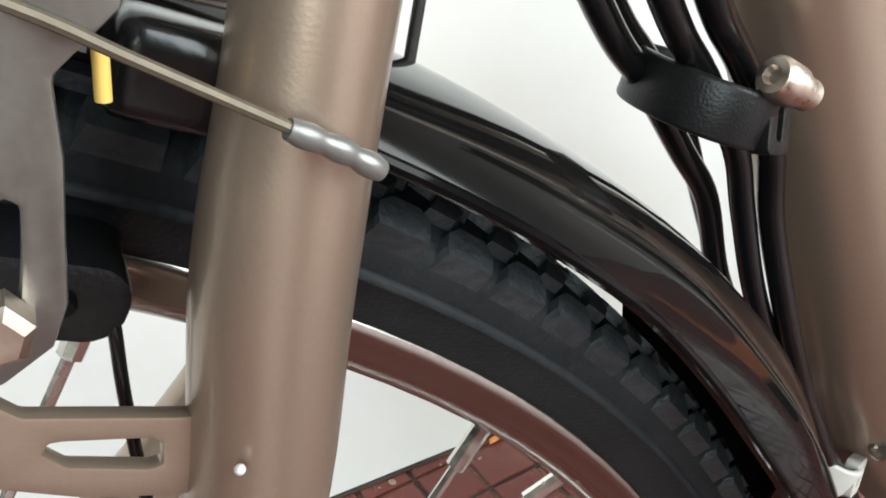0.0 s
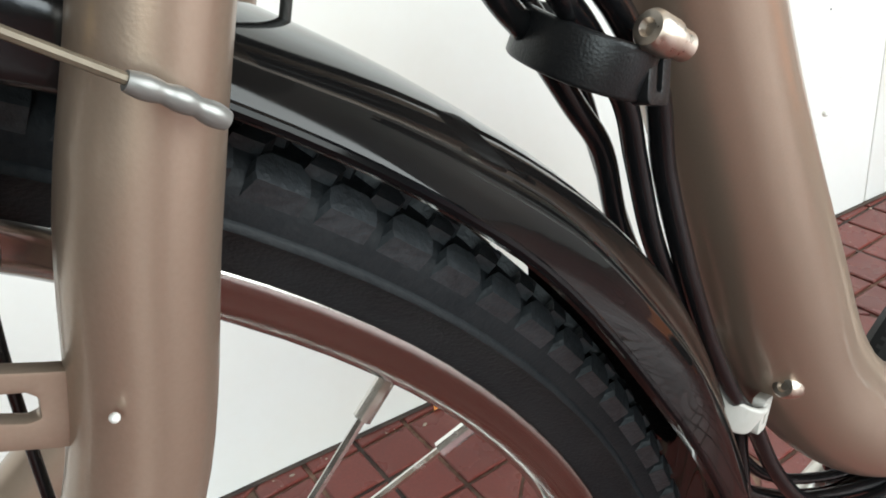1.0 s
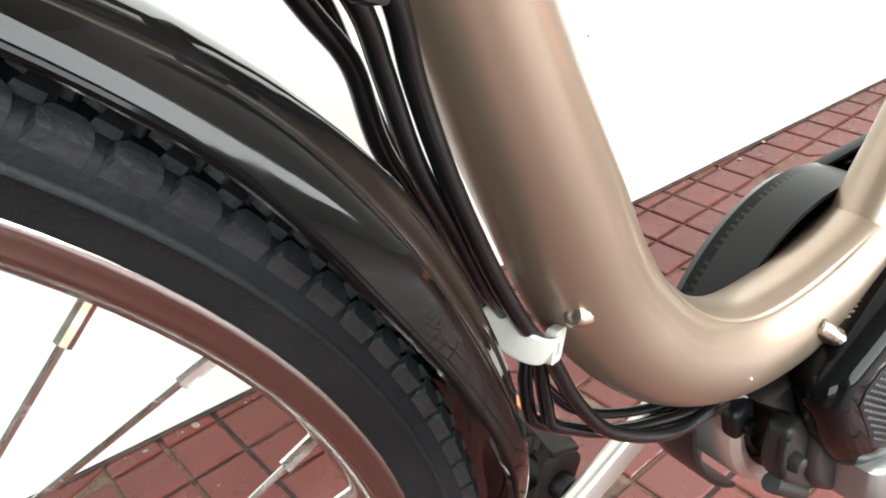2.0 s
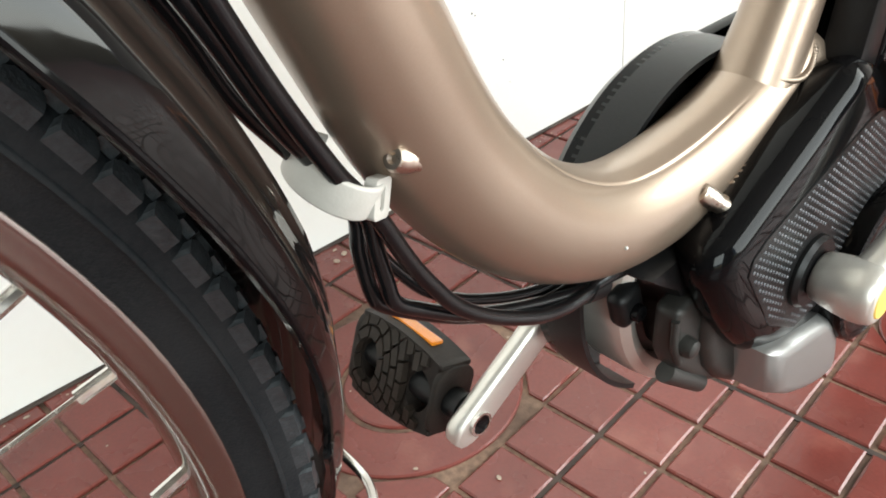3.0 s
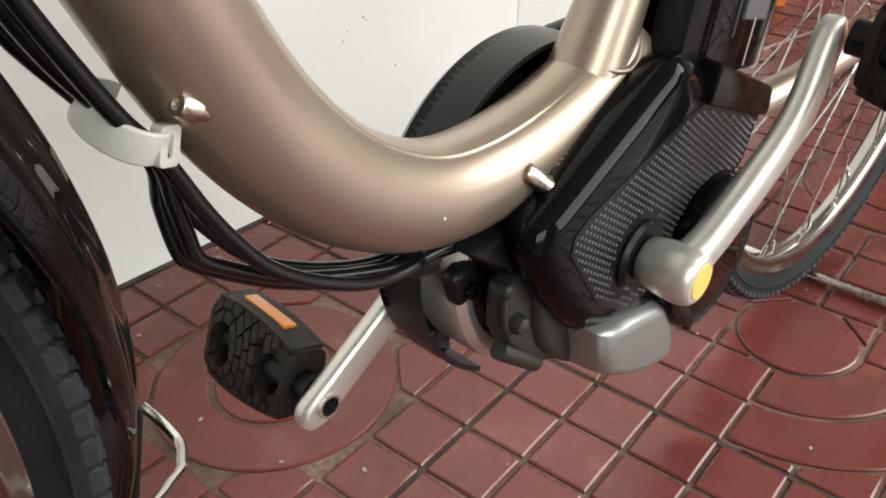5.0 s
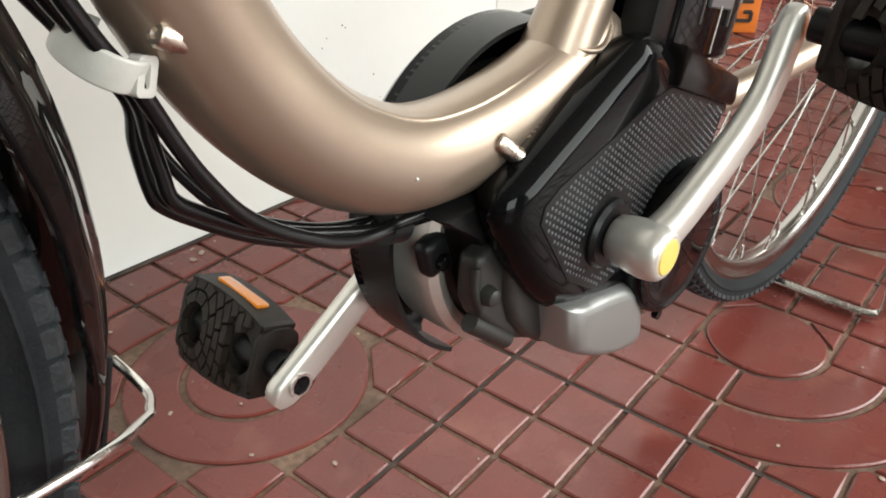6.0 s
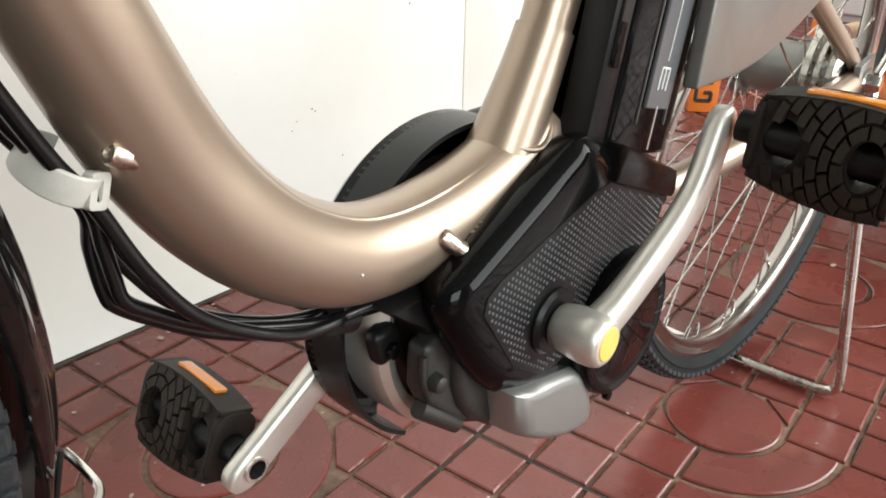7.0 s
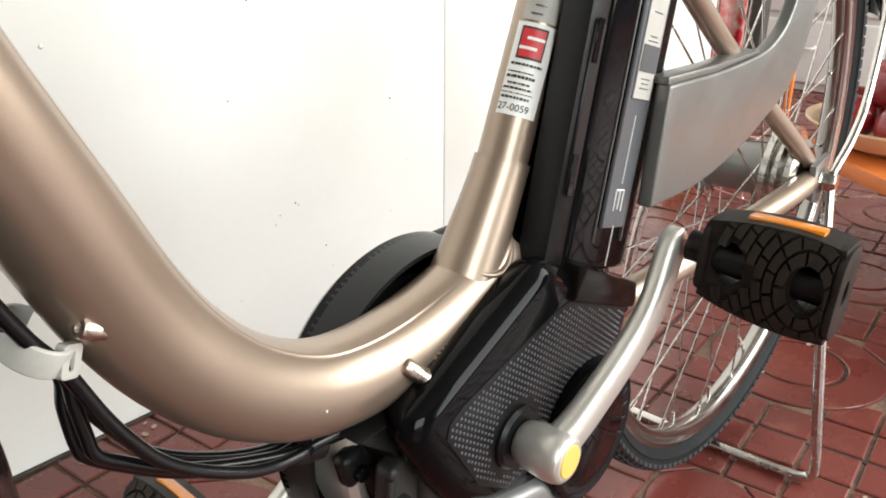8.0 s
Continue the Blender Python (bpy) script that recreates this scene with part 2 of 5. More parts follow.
def lathe(bm, profile, seg=48, axis="y", a0=0.0, a1=360.0, close=True):
    """Turns a closed profile of (radius, offset) round an axis through the origin."""
    full = abs(a1 - a0) >= 359.9
    steps = seg if full else seg + 1
    rings = []
    for i in range(steps):
        t = radians(a0 + (a1 - a0) * i / seg)
        c, s = math.cos(t), math.sin(t)
        ring = []
        for r, o in profile:
            co = {"y": (r * c, o, r * s), "z": (r * c, r * s, o), "x": (o, r * c, r * s)}[axis]
            ring.append(bm.verts.new(co))
        rings.append(ring)
    m = len(profile)
    for i in range(steps if full else steps - 1):
        r0, r1 = rings[i], rings[(i + 1) % steps]
        for k in range(m if close else m - 1):
            try:
                bm.faces.new((r0[k], r0[(k + 1) % m], r1[(k + 1) % m], r1[k]))
            except ValueError:
                pass
    if not full and close:
        bm.faces.new(rings[0][::-1])
        bm.faces.new(rings[-1])
    return bm


def turned(profile, seg=32, axis="y"):
    """A solid of revolution whose profile runs from the axis to the axis."""
    bm = bmesh.new()
    lathe(bm, profile, seg, axis, close=False)
    bmesh.ops.remove_doubles(bm, verts=bm.verts, dist=1e-6)
    return bm


def box(sx, sy, sz, bevel=0.0, seg=2, at=(0, 0, 0)):
    bm = bmesh.new()
    bmesh.ops.create_cube(bm, size=1.0)
    bmesh.ops.scale(bm, vec=(sx, sy, sz), verts=bm.verts)
    if bevel:
        bmesh.ops.bevel(bm, geom=bm.edges[:], offset=bevel, segments=seg, affect="EDGES", profile=0.6)
    bmesh.ops.translate(bm, vec=at, verts=bm.verts)
    return bm


def slab(outline, lo, hi, bevel=0.0, plane="xz", seg=2, holes=()):
    """An outline in a plane, thick from lo to hi along the third axis."""
    bm = bmesh.new()
    put = {"xz": lambda a, b, c: (a, c, b), "xy": lambda a, b, c: (a, b, c), "yz": lambda a, b, c: (c, a, b)}[plane]
    if holes:
        edges = []
        for line in (outline, *holes):
            vs = [bm.verts.new(put(a, b, lo)) for a, b in line]
            edges += [bm.edges.new((vs[i], vs[(i + 1) % len(vs)])) for i in range(len(vs))]
        bmesh.ops.triangle_fill(bm, edges=edges, use_beauty=True)
        faces = bm.faces[:]
    else:
        faces = [bm.faces.new([bm.verts.new(put(a, b, lo)) for a, b in outline])]
    got = bmesh.ops.extrude_face_region(bm, geom=faces)
    off = Vector(put(0, 0, hi)) - Vector(put(0, 0, lo))
    bmesh.ops.translate(bm, vec=off, verts=[v for v in got["geom"] if isinstance(v, bmesh.types.BMVert)])
    bmesh.ops.recalc_face_normals(bm, faces=bm.faces)
    if bevel:
        es = [e for e in bm.edges if len(e.link_faces) == 2 and e.calc_face_angle(0) > radians(30)]
        bmesh.ops.bevel(bm, geom=es, offset=bevel, segments=seg, affect="EDGES", profile=0.6, clamp_overlap=True)
    return bm


def loft(outline, levels, n=4):
    """A shell whose closed outline in x and z is scaled about its middle at each (y, scale), closed at both ends."""
    pts = [Vector((a, 0, b)) for a, b in outline]
    loop = spline(pts[-2:] + pts + pts[:2], n)[2 * n:-2 * n - 1 - n]
    mid = sum(loop, Vector()) / len(loop)
    bm = bmesh.new()
    rings = []
    for y, k in levels:
        rings.append([bm.verts.new((mid.x + (p.x - mid.x) * k, y, mid.z + (p.z - mid.z) * k)) for p in loop])
    m = len(loop)
    for r0, r1 in zip(rings, rings[1:]):
        for i in range(m):
            bm.faces.new((r0[i], r0[(i + 1) % m], r1[(i + 1) % m], r1[i]))
    bm.faces.new(rings[0])
    bm.faces.new(rings[-1][::-1])
    return bm


def join(*bms):
    out = bmesh.new()
    for b in bms:
        me = bpy.data.meshes.new("joined")
        b.to_mesh(me)
        b.free()
        out.from_mesh(me)
        bpy.data.meshes.remove(me)
    return out


def moved(bm, m):
    bmesh.ops.transform(bm, matrix=m, verts=bm.verts)
    return bm


def arc(cx, cz, r, a0, a1, n, y=0.0):
    return [Vector((cx + r * math.cos(radians(a0 + (a1 - a0) * i / n)), y, cz + r * math.sin(radians(a0 + (a1 - a0) * i / n)))) for i in range(n + 1)]

# ---- the place: wall, posts of the open side, added unseen ceiling and dark walls ----
WALL_Y, WALL_K = 0.545, -0.012


def wall_at(x):
    return WALL_Y + WALL_K * x


def plain_wall(name, x0, y0, x1, y1, h, t, label, mat="wall"):
    d = Vector((x1 - x0, y1 - y0, 0))
    u = d.normalized()
    nrm = Vector((-u.y, u.x, 0))
    bm = box(d.length, t, h, 0.004)
    ob = part(name, bm, M[mat], None, label)
    ob.matrix_world = Matrix.Translation(Vector(((x0 + x1) / 2, (y0 + y1) / 2, h / 2)) + nrm * t / 2) @ Matrix.Rotation(math.atan2(u.y, u.x), 4, "Z")
    return tagged(ob, category="wall", kind="structure")


SEAM_X = 0.633
plain_wall("wall_1", -3.0, wall_at(-3.0), SEAM_X - 0.0008, wall_at(SEAM_X), 3.0, 0.12, "white painted wall with faint stains and specks")
plain_wall("wall_2", SEAM_X + 0.0008, wall_at(SEAM_X) + 0.0006, 1.62, wall_at(1.62), 3.0, 0.12, "white painted wall panel beside a fine joint")
plain_wall("wall_3", 1.62, 0.645, 1.62, 2.6, 3.0, 0.12, "white painted return of the wall")
plain_wall("wall_4", 1.5, 2.6, 4.4, 2.6, 3.0, 0.12, "white painted back wall of the room")
plain_wall("wall_5", 4.4, 2.72, 4.4, -3.0, 3.0, 0.12, "white painted side wall of the room")
# walls 6 to 8 are unseen, added dark to keep reflections and fill light low
plain_wall("wall_6", -3.0, -3.0, -3.0, 0.7, 3.0, 0.12, "unseen dark end wall added to dim reflections", "dim_wall")
plain_wall("wall_7", 0.35, -3.0, -0.75, -3.0, 3.0, 0.12, "unseen dark front wall between the openings, added to dim reflections", "dim_wall")
plain_wall("wall_8", -2.25, -3.0, -3.0, -3.0, 3.0, 0.12, "unseen dark front wall beside the opening, added to dim reflections", "dim_wall")
# added ceiling, out of view; its grey holds back bounce and reflections
ceiling = part("ceiling", box(7.6, 6.0, 0.12, at=(0.7, -0.2, 3.06)), M["dim_ceiling"], None, "unseen grey ceiling added to dim reflections")
tagged(ceiling, category="ceiling", kind="structure")


def wall_specks():
    """Small dark specks on the wall paint."""
    rng = random.Random(4)
    spots = [(0.285, 0.388), (0.233, 0.363), (0.212, 0.277), (0.225, 0.100), (0.298, 0.199), (0.325, 0.210), (0.386, 0.098), (0.33, 0.206), (0.29, 0.188)]
    spots += [(rng.uniform(-0.1, 1.1), rng.uniform(0.02, 0.75)) for _ in range(22)]
    bms = []
    for x, z in spots:
        r = rng.uniform(0.0007, 0.0017)
        b = bmesh.new()
        bmesh.ops.create_icosphere(b, subdivisions=1, radius=r)
        bmesh.ops.scale(b, vec=(1, 0.35, rng.uniform(0.7, 2.0)), verts=b.verts)
        bms.append(moved(b, Matrix.Translation((x, wall_at(x) + 0.0002, z))))
    ob = part("wall_specks", join(*bms), M["cast"], None, "small dark specks of dirt on the white wall")
    tagged(ob, category="dirt", kind="stuff")


wall_specks()

# ---- the bicycle: a step-through electric city bicycle on its stand ----
bike = new("bicycle")
tagged(bike, "champagne step-through electric bicycle parked on its stand beside a white wall", "bicycle")
BB = Vector((0, 0, 0.279))
FRONT = Matrix.Translation((-0.6012, -0.0131, 0.3576)) @ Matrix.Rotation(radians(-0.8), 4, "Z") @ Matrix.Rotation(radians(5.7), 4, "X")
REAR = Matrix.Translation((0.464, 0, 0.338))


def tyre_mesh(name, dr):
    """The tyre's carcass; dr moves its radius to suit the rim."""
    prof = [(0.296, -0.0095), (0.3005, -0.0125), (0.304, -0.0150), (0.3082, -0.0172), (0.3086, -0.0182), (0.3096, -0.0182), (0.3102, -0.0174), (0.3135, -0.0180),
            (0.3162, -0.0176), (0.3188, -0.0160), (0.3209, -0.0120), (0.3216, -0.0060), (0.3219, 0)]
    prof = [(r + dr, o) for r, o in prof + [(r, -o) for r, o in prof[-2::-1]]]
    return finish(lathe(bmesh.new(), prof, 150), name, M["sidewall_small"] if dr else M["sidewall"], 60)


def tread_mesh(name, dr, count=140):
    """Shoulder blocks with a cut upper corner and a slit, and a centre row of lugs, as one mesh."""
    verts, faces = [], []

    def base(o):
        return 0.3219 + dr - 0.0059 * (abs(o) / 0.0176) ** 3.2

    def block(a, side, rows, h):
        """rows: (offset, start, end) in parts of a pitch; each row is one step over the shoulder."""
        i0 = len(verts)
        for up in (0, 1):
            for o, f0, f1 in rows:
                inset = 0.05 if up else 0.0
                for f in (f0 + inset, f1 - inset):
                    t = radians(a + step * f)
                    r = base(o) + (h if up else -0.0015)
                    y = o * (1.07 if up and o > 0.013 else 1.0)
                    verts.append((r * math.cos(t), side * y, r * math.sin(t)))
        k = 2 * len(rows)
        for j in range(len(rows) - 1):
            p = i0 + k + 2 * j
            faces.append([p, p + 1, p + 3, p + 2])
            faces.append([p - k, p, p + 2, p - k + 2])
            faces.append([p - k + 1, p - k + 3, p + 3, p + 1])
        faces.append([i0, i0 + 1, i0 + k + 1, i0 + k])
        p = i0 + k - 2
        faces.append([p, p + k, p + k + 1, p + 1])

    step = 360.0 / count
    for i in range(count):
        for side in (-1, 1):
            a = i * step + (step / 2 if side > 0 else 0)
            block(a, side, [(0.0179, 0.05, 0.84), (0.0170, 0.04, 0.87), (0.0154, 0.05, 0.86), (0.0140, 0.18, 0.68)], 0.0024)
            block(a, side, [(0.0134, 0.66, 1.16), (0.0112, 0.46, 0.98), (0.0092, 0.52, 0.92)], 0.0027)
            block(a, side, [(0.0080, 0.22, 0.66), (0.0058, 0.10, 0.80), (0.0030, 0.30, 1.0), (0.0008, 0.45, 0.95)], 0.0024)
    me = bpy.data.meshes.new(name)
    me.from_pydata(verts, [], faces)
    me.materials.append(M["tread"])
    bm = bmesh.new()
    bm.from_mesh(me)
    bmesh.ops.recalc_face_normals(bm, faces=bm.faces)
    bm.to_mesh(me)
    bm.free()
    return me


def rim_mesh(name, dr, deep):
    """A hollow rim; deep scales how far it reaches towards the hub."""
    half = [(0.2995, 0.0098), (0.3004, 0.0112), (0.2990, 0.0122), (0.2962, 0.0124), (0.2945, 0.0118), (0.2900, 0.0116), (0.2862, 0.0108), (0.2828, 0.0082), (0.2812, 0.0040), (0.2810, 0)]
    prof = [(0.2955, 0.0090)] + half + [(r, -o) for r, o in half[-2::-1]] + [(0.2955, -0.0090)]
    prof = [(0.3004 + dr + (r - 0.3004) * deep, o) for r, o in prof]
    return finish(lathe(bmesh.new(), prof, 150), name, M["rim"], 50)


def spoke_set(wheel, flange_r, flange_y, turn=0.0, count=36, rim_r=0.2835):
    """Crossed spokes, each with its nipple."""
    inner = []
    for s in (-1, 1):
        for lead in (-1, 1):
            a_h, a_r = radians(lead * 58.0), 0.0
            p0 = Vector((flange_r * math.cos(a_h), s * flange_y, flange_r * math.sin(a_h)))
            p1 = Vector((rim_r, s * 0.003, 0))
            d = (p1 - p0).normalized()
            bm = tube([p0, p1 - d * 0.012], 0.00105, 6, Z)
            nip = tube([p1 - d * 0.0135, p1 - d * 0.011, p1 - d * 0.002, p1], 0.0021, 8, Z)
            inner.append((finish(bm, "spoke", M["chrome"]), finish(nip, "nipple", M["chrome"])))
    for i in range(count):
        sp, nip = inner[(i % 2) * 2 + (i // 2) % 2]
        m = Matrix.Rotation(-radians(turn + i * 360.0 / count), 4, "Y")
        for nm, me in (("spoke", sp), ("nipple", nip)):
            ob = part(nm, me, None, wheel)
            ob.matrix_basis = m


SMALLER = -0.0141
front_wheel = part("front_wheel", rim_mesh("rim", SMALLER, 0.62), None, bike, "silver alloy rim with black treaded tyre")
front_wheel.matrix_basis = FRONT
part("tyre", tyre_mesh("tyre", SMALLER), None, front_wheel, "black rubber tyre with ribbed sidewall")
part("tread", tread_mesh("tread", SMALLER), None, front_wheel, "black tread blocks")
part("hub", turned([(0, -0.05), (0.006, -0.05), (0.006, -0.036), (0.018, -0.036), (0.024, -0.034), (0.024, -0.030), (0.016, -0.028), (0.014, 0), (0.016, 0.028), (0.024, 0.030), (0.024, 0.034), (0.006, 0.036), (0.006, 0.05), (0, 0.05)], 28), M["chrome"], front_wheel)
spoke_set(front_wheel, 0.022, 0.032, turn=4.8, count=42, rim_r=0.2775)

rear_wheel = part("rear_wheel", rim_mesh("rim", 0.0, 1.0), None, bike, "silver alloy rim with black treaded tyre")
rear_wheel.matrix_basis = REAR
part("tyre", tyre_mesh("tyre", 0.0), None, rear_wheel, "black rubber tyre")
part("tread", tread_mesh("tread", 0.0), None, rear_wheel, "black tread blocks")
part("hub", turned([(0, -0.03), (0.030, -0.03), (0.033, -0.027), (0.033, -0.022), (0.026, -0.02), (0.026, 0.03), (0.035, 0.032), (0.035, 0.038), (0, 0.038)], 36), M["silver"], rear_wheel, "wide grey hub shell")
part("brake_drum", turned([(0, -0.062), (0.030, -0.062), (0.036, -0.058), (0.036, -0.050), (0.047, -0.049), (0.047, -0.046), (0.041, -0.045), (0.041, -0.041), (0.050, -0.040), (0.050, -0.034), (0, -0.032)], 48), M["chrome"], rear_wheel, "polished round rear brake drum")
part("drum_face", turned([(0, -0.0635), (0.024, -0.0635), (0.029, -0.0625), (0.029, -0.0615), (0, -0.0615)], 40), M["gloss"], rear_wheel, "black inner face of the brake drum")
spoke_set(rear_wheel, 0.031, 0.030, turn=2.0)


# fenders
# the shoulder of the fender: distance from its middle and drop below its ridge
LEDGE = ((0.0, 0.0), (0.0080, 0.0006), (0.0145, 0.0022), (0.0175, 0.0045), (0.0190, 0.0062), (0.0250, 0.0090), (0.0305, 0.0118), (0.0320, 0.0130), (0.0332, 0.0155), (0.0342, 0.0185), (0.0350, 0.0210))


def fender(name, parent, a0, a1, crown, near, far, half, drift, seg=90, ledge=None):
    """A curved shell over the tyre; crown, near and far give the radius of its ridge and of both edges at an angle, drift its shift along y."""
    bm = bmesh.new()
    rings = []
    for i in range(seg + 1):
        ang = a0 + (a1 - a0) * i / seg
        c, s = math.cos(radians(ang)), math.sin(radians(ang))
        out = []
        for k in range(21):
            u = -1 + 2 * k / 20
            drop = crown(ang) - (near(ang) if u < 0 else far(ang))
            r, o = crown(ang) - drop * abs(u) ** 2.3, half * math.copysign(1 - (1 - abs(u)) ** 1.25, u)
            if ledge and u < 0:
                w = ledge(ang)
                r += w * (crown(ang) - (LEDGE[10 - k][1] if k else drop + 0.003) - r)
                o += w * (-LEDGE[10 - k][0] - o)
            out.append((r, o + drift(ang)))
        prof = out + [(r - 0.0016, drift(ang) + (o - drift(ang)) * 0.94) for r, o in out[::-1]]
        rings.append([bm.verts.new((r * c, o, r * s)) for r, o in prof])
    m = len(rings[0])
    for r0, r1 in zip(rings, rings[1:]):
        for k in range(m):
            bm.faces.new((r0[k], r0[(k + 1) % m], r1[(k + 1) % m], r1[k]))
    bm.faces.new(rings[0][::-1])
    bm.faces.new(rings[-1])
    return part(name, bm, M["fender"], parent, "glossy smoked black fender")


def smooth(a, lo, hi):
    t = min(1.0, max(0.0, (a - lo) / (hi - lo)))
    return t * t * (3 - 2 * t)


def along_line(x, knots):
    """Straight pieces between (x, y) knots."""
    for (x0, y0), (x1, y1) in zip(knots, knots[1:]):
        if x <= x1:
            return y0 + (y1 - y0) * max(0.0, (x - x0) / (x1 - x0))
    return knots[-1][1]


def front_crown(a):
    return along_line(a, ((-16, 0.3480), (-8, 0.3405), (-1, 0.3360), (6, 0.3328), (14, 0.3316), (22, 0.3322), (31, 0.3336), (38, 0.3308), (45, 0.3272), (52, 0.3245), (130, 0.3245)))


def front_near(a):
    return along_line(a, ((-16, 0.334), (-8, 0.327), (0, 0.3180), (14, 0.3140), (25, 0.3125), (33, 0.3122), (42, 0.3138), (130, 0.3140)))


def front_far(a):
    return front_crown(a) - 0.012 - 0.020 * smooth(a, 44, 49) - 0.016 * (1 - smooth(a, 27, 34))


def front_drift(a):
    return 0.042 * max(0.0, min(1.3, (16 - a) / 26)) ** 1.2


def front_ledge(a):
    return 1 - smooth(a, 28, 42)


front_fender = fender("front_fender", bike, -16.0, 128.0, front_crown, front_near, front_far, 0.0270, front_drift, ledge=front_ledge)
front_fender.matrix_basis = FRONT
edge = [Vector(((front_near(a) - 0.003 * front_ledge(a)) * math.cos(radians(a)), -0.0268 - 0.0080 * front_ledge(a) + front_drift(a), (front_near(a) - 0.003 * front_ledge(a)) * math.sin(radians(a)))) for a in [-16 + 1.5 * k for k in range(96)]]
part("rolled_edge", tube(edge, 0.0010, 8), M["gloss"], front_fender)
flap = slab([(-0.018, 0.03), (0.018, 0.03), (0.020, -0.02), (0.014, -0.03), (-0.014, -0.03), (-0.020, -0.02)], 0.3395, 0.3420, 0.001, "yz")
fl = part("mud_flap", flap, M["black"], front_fender, "black plastic flap end")
fl.matrix_basis = Matrix.Translation((0, 0.046, 0)) @ Matrix.Rotation(radians(14.0), 4, "Y")
stay = spline([(0.345, 0.045, -0.070), (0.3478, 0.036, -0.075), (0.3475, 0.022, -0.0755), (0.3400, 0.006, -0.066), (0.3303, -0.006, -0.0583), (0.2892, -0.030, -0.0364), (0.15, -0.045, -0.018), (0.0, -0.052, 0.0)], 8)
part("fender_stay", tube(stay, 0.0022, 10, Z), M["chrome"], front_fender, "bright wire fender stay")
rear_fender = fender("rear_fender", bike, 20.0, 172.0, lambda a: 0.3600, lambda a: 0.3395, lambda a: 0.3395, 0.0290, lambda a: 0.0)
rear_fender.matrix_basis = REAR

# fork
fork_path = spline([(0.0, -0.052, 0.0), (0.030, -0.050, 0.035), (0.080, -0.045, 0.10), (0.138, -0.040, 0.168), (0.1616, -0.037, 0.205), (0.1730, -0.037, 0.2445), (0.1815, -0.037, 0.270), (0.200, -0.036, 0.325), (0.222, -0.034, 0.39)], 8)
fork_bm = bmesh.new()
sweep(fork_bm, fork_path, lambda u: circle(0.0094 - 0.0012 * smooth(u, 0.60, 0.80), 28))
fork = part("front_fork", fork_bm, M["paint"], bike, "champagne fork blades")
fork.matrix_basis = FRONT
part("fork_blade", tube([Vector((p.x + 0.030 * smooth(p.z, 0.05, 0.20), -p.y, p.z)) for p in fork_path], 0.0090, 24), M["paint"], fork)
part("fork_crown", tube(spline([(0.222, -0.034, 0.39), (0.226, -0.02, 0.402), (0.228, 0.0, 0.405), (0.226, 0.02, 0.402), (0.222, 0.034, 0.39)], 5), 0.014, 20, Z), M["paint"], fork)

# frame
def tube_profile(u):
    """A round section with a fine pressed crease along its inner near side."""
    out = []
    keep = 1.0 - smooth(u, 0.80, 0.90)
    angles = [5.0 * k for k in range(72)] + [117.5, 119, 120, 121, 122, 122.5, 123, 124]
    for d in sorted(set(angles)):
        dent = keep * 0.0007 * math.exp(-((d - 121.0) / 1.6) ** 2)
        flat = keep * 0.0004 * math.exp(-((d - 112.0) / 9.0) ** 2)
        r = (0.0260 - dent - flat) * (0.77 + 0.23 * smooth(u, 0.20, 0.48))
        out.append((r * math.cos(radians(d)), r * math.sin(radians(d))))
    return out


frame_part = part("frame", sweep(bmesh.new(), spline([(-0.362, -0.048, 0.79), (-0.335, -0.036, 0.71), (-0.309, -0.027, 0.64), (-0.2840, -0.019, 0.582), (-0.2620, -0.013, 0.533), (-0.2370, -0.006, 0.483), (-0.211, 0, 0.432), (-0.187, 0, 0.397), (-0.157, 0, 0.369), (-0.12, 0, 0.350), (-0.08, 0, 0.344), (-0.035, 0, 0.348), (0.012, 0, 0.360), (0.045, 0, 0.372)], 6),
                        tube_profile), M["paint"], bike, "champagne painted curved down tube")
head_dir = Vector((0.36, 0, 0.93)).normalized()
part("head_tube", tube([Vector((-0.385, -0.055, 0.77)), Vector((-0.385, -0.055, 0.77)) + head_dir * 0.16], 0.022, 28), M["paint"], frame_part)
seat_dir = Vector((0.041, 0, 0.1)).normalized()
seat_foot = Vector((0.0165, 0, 0.362))


def seat_at(d):
    return seat_foot + seat_dir * d


def lug_at(d):
    """The lug leans further forward than the tube that it carries."""
    return seat_at(d) - Vector((0.0105 * (1 - d / 0.078) ** 1.3, 0, 0))


lug = bmesh.new()
sweep(lug, [lug_at(d) for d in (0, 0.010, 0.020, 0.032, 0.044, 0.056, 0.067, 0.078)], lambda u: circle(0.0180 + 0.0052 * (1 - u) ** 1.5, 40))
part("seat_lug", lug, M["paint"], frame_part)
part("seat_tube", tube([seat_at(d) for d in (0.078, 0.46)], 0.0162, 40), M["paint"], frame_part)
part("seat_collar", tube([seat_at(d) for d in (0.0768, 0.0776, 0.0796, 0.0804)], 0.0180, 36), M["paint"], frame_part)


def weld(path, r, parent):
    """A bead of overlapping weld ripples."""
    bms = []
    for i in range(len(path)):
        b = bmesh.new()
        bmesh.ops.create_icosphere(b, subdivisions=2, radius=r)
        bmesh.ops.scale(b, vec=(1.0, 1.0, 0.7), verts=b.verts)
        bms.append(moved(b, Matrix.Translation(path[i])))
    part("weld", join(*bms), M["paint"], parent)


ring = []
for i in range(34):
    t = radians(-62 + 118 * i / 33)
    x, y = 0.0236 * math.sin(t), -0.0224 * math.cos(t)
    top = 0.0262 * math.sqrt(max(0.0, 1 - (y / 0.0262) ** 2))
    ring.append(Vector((0.0195 + x, y, 0.3632 + top * 0.95 + x * 0.26)))
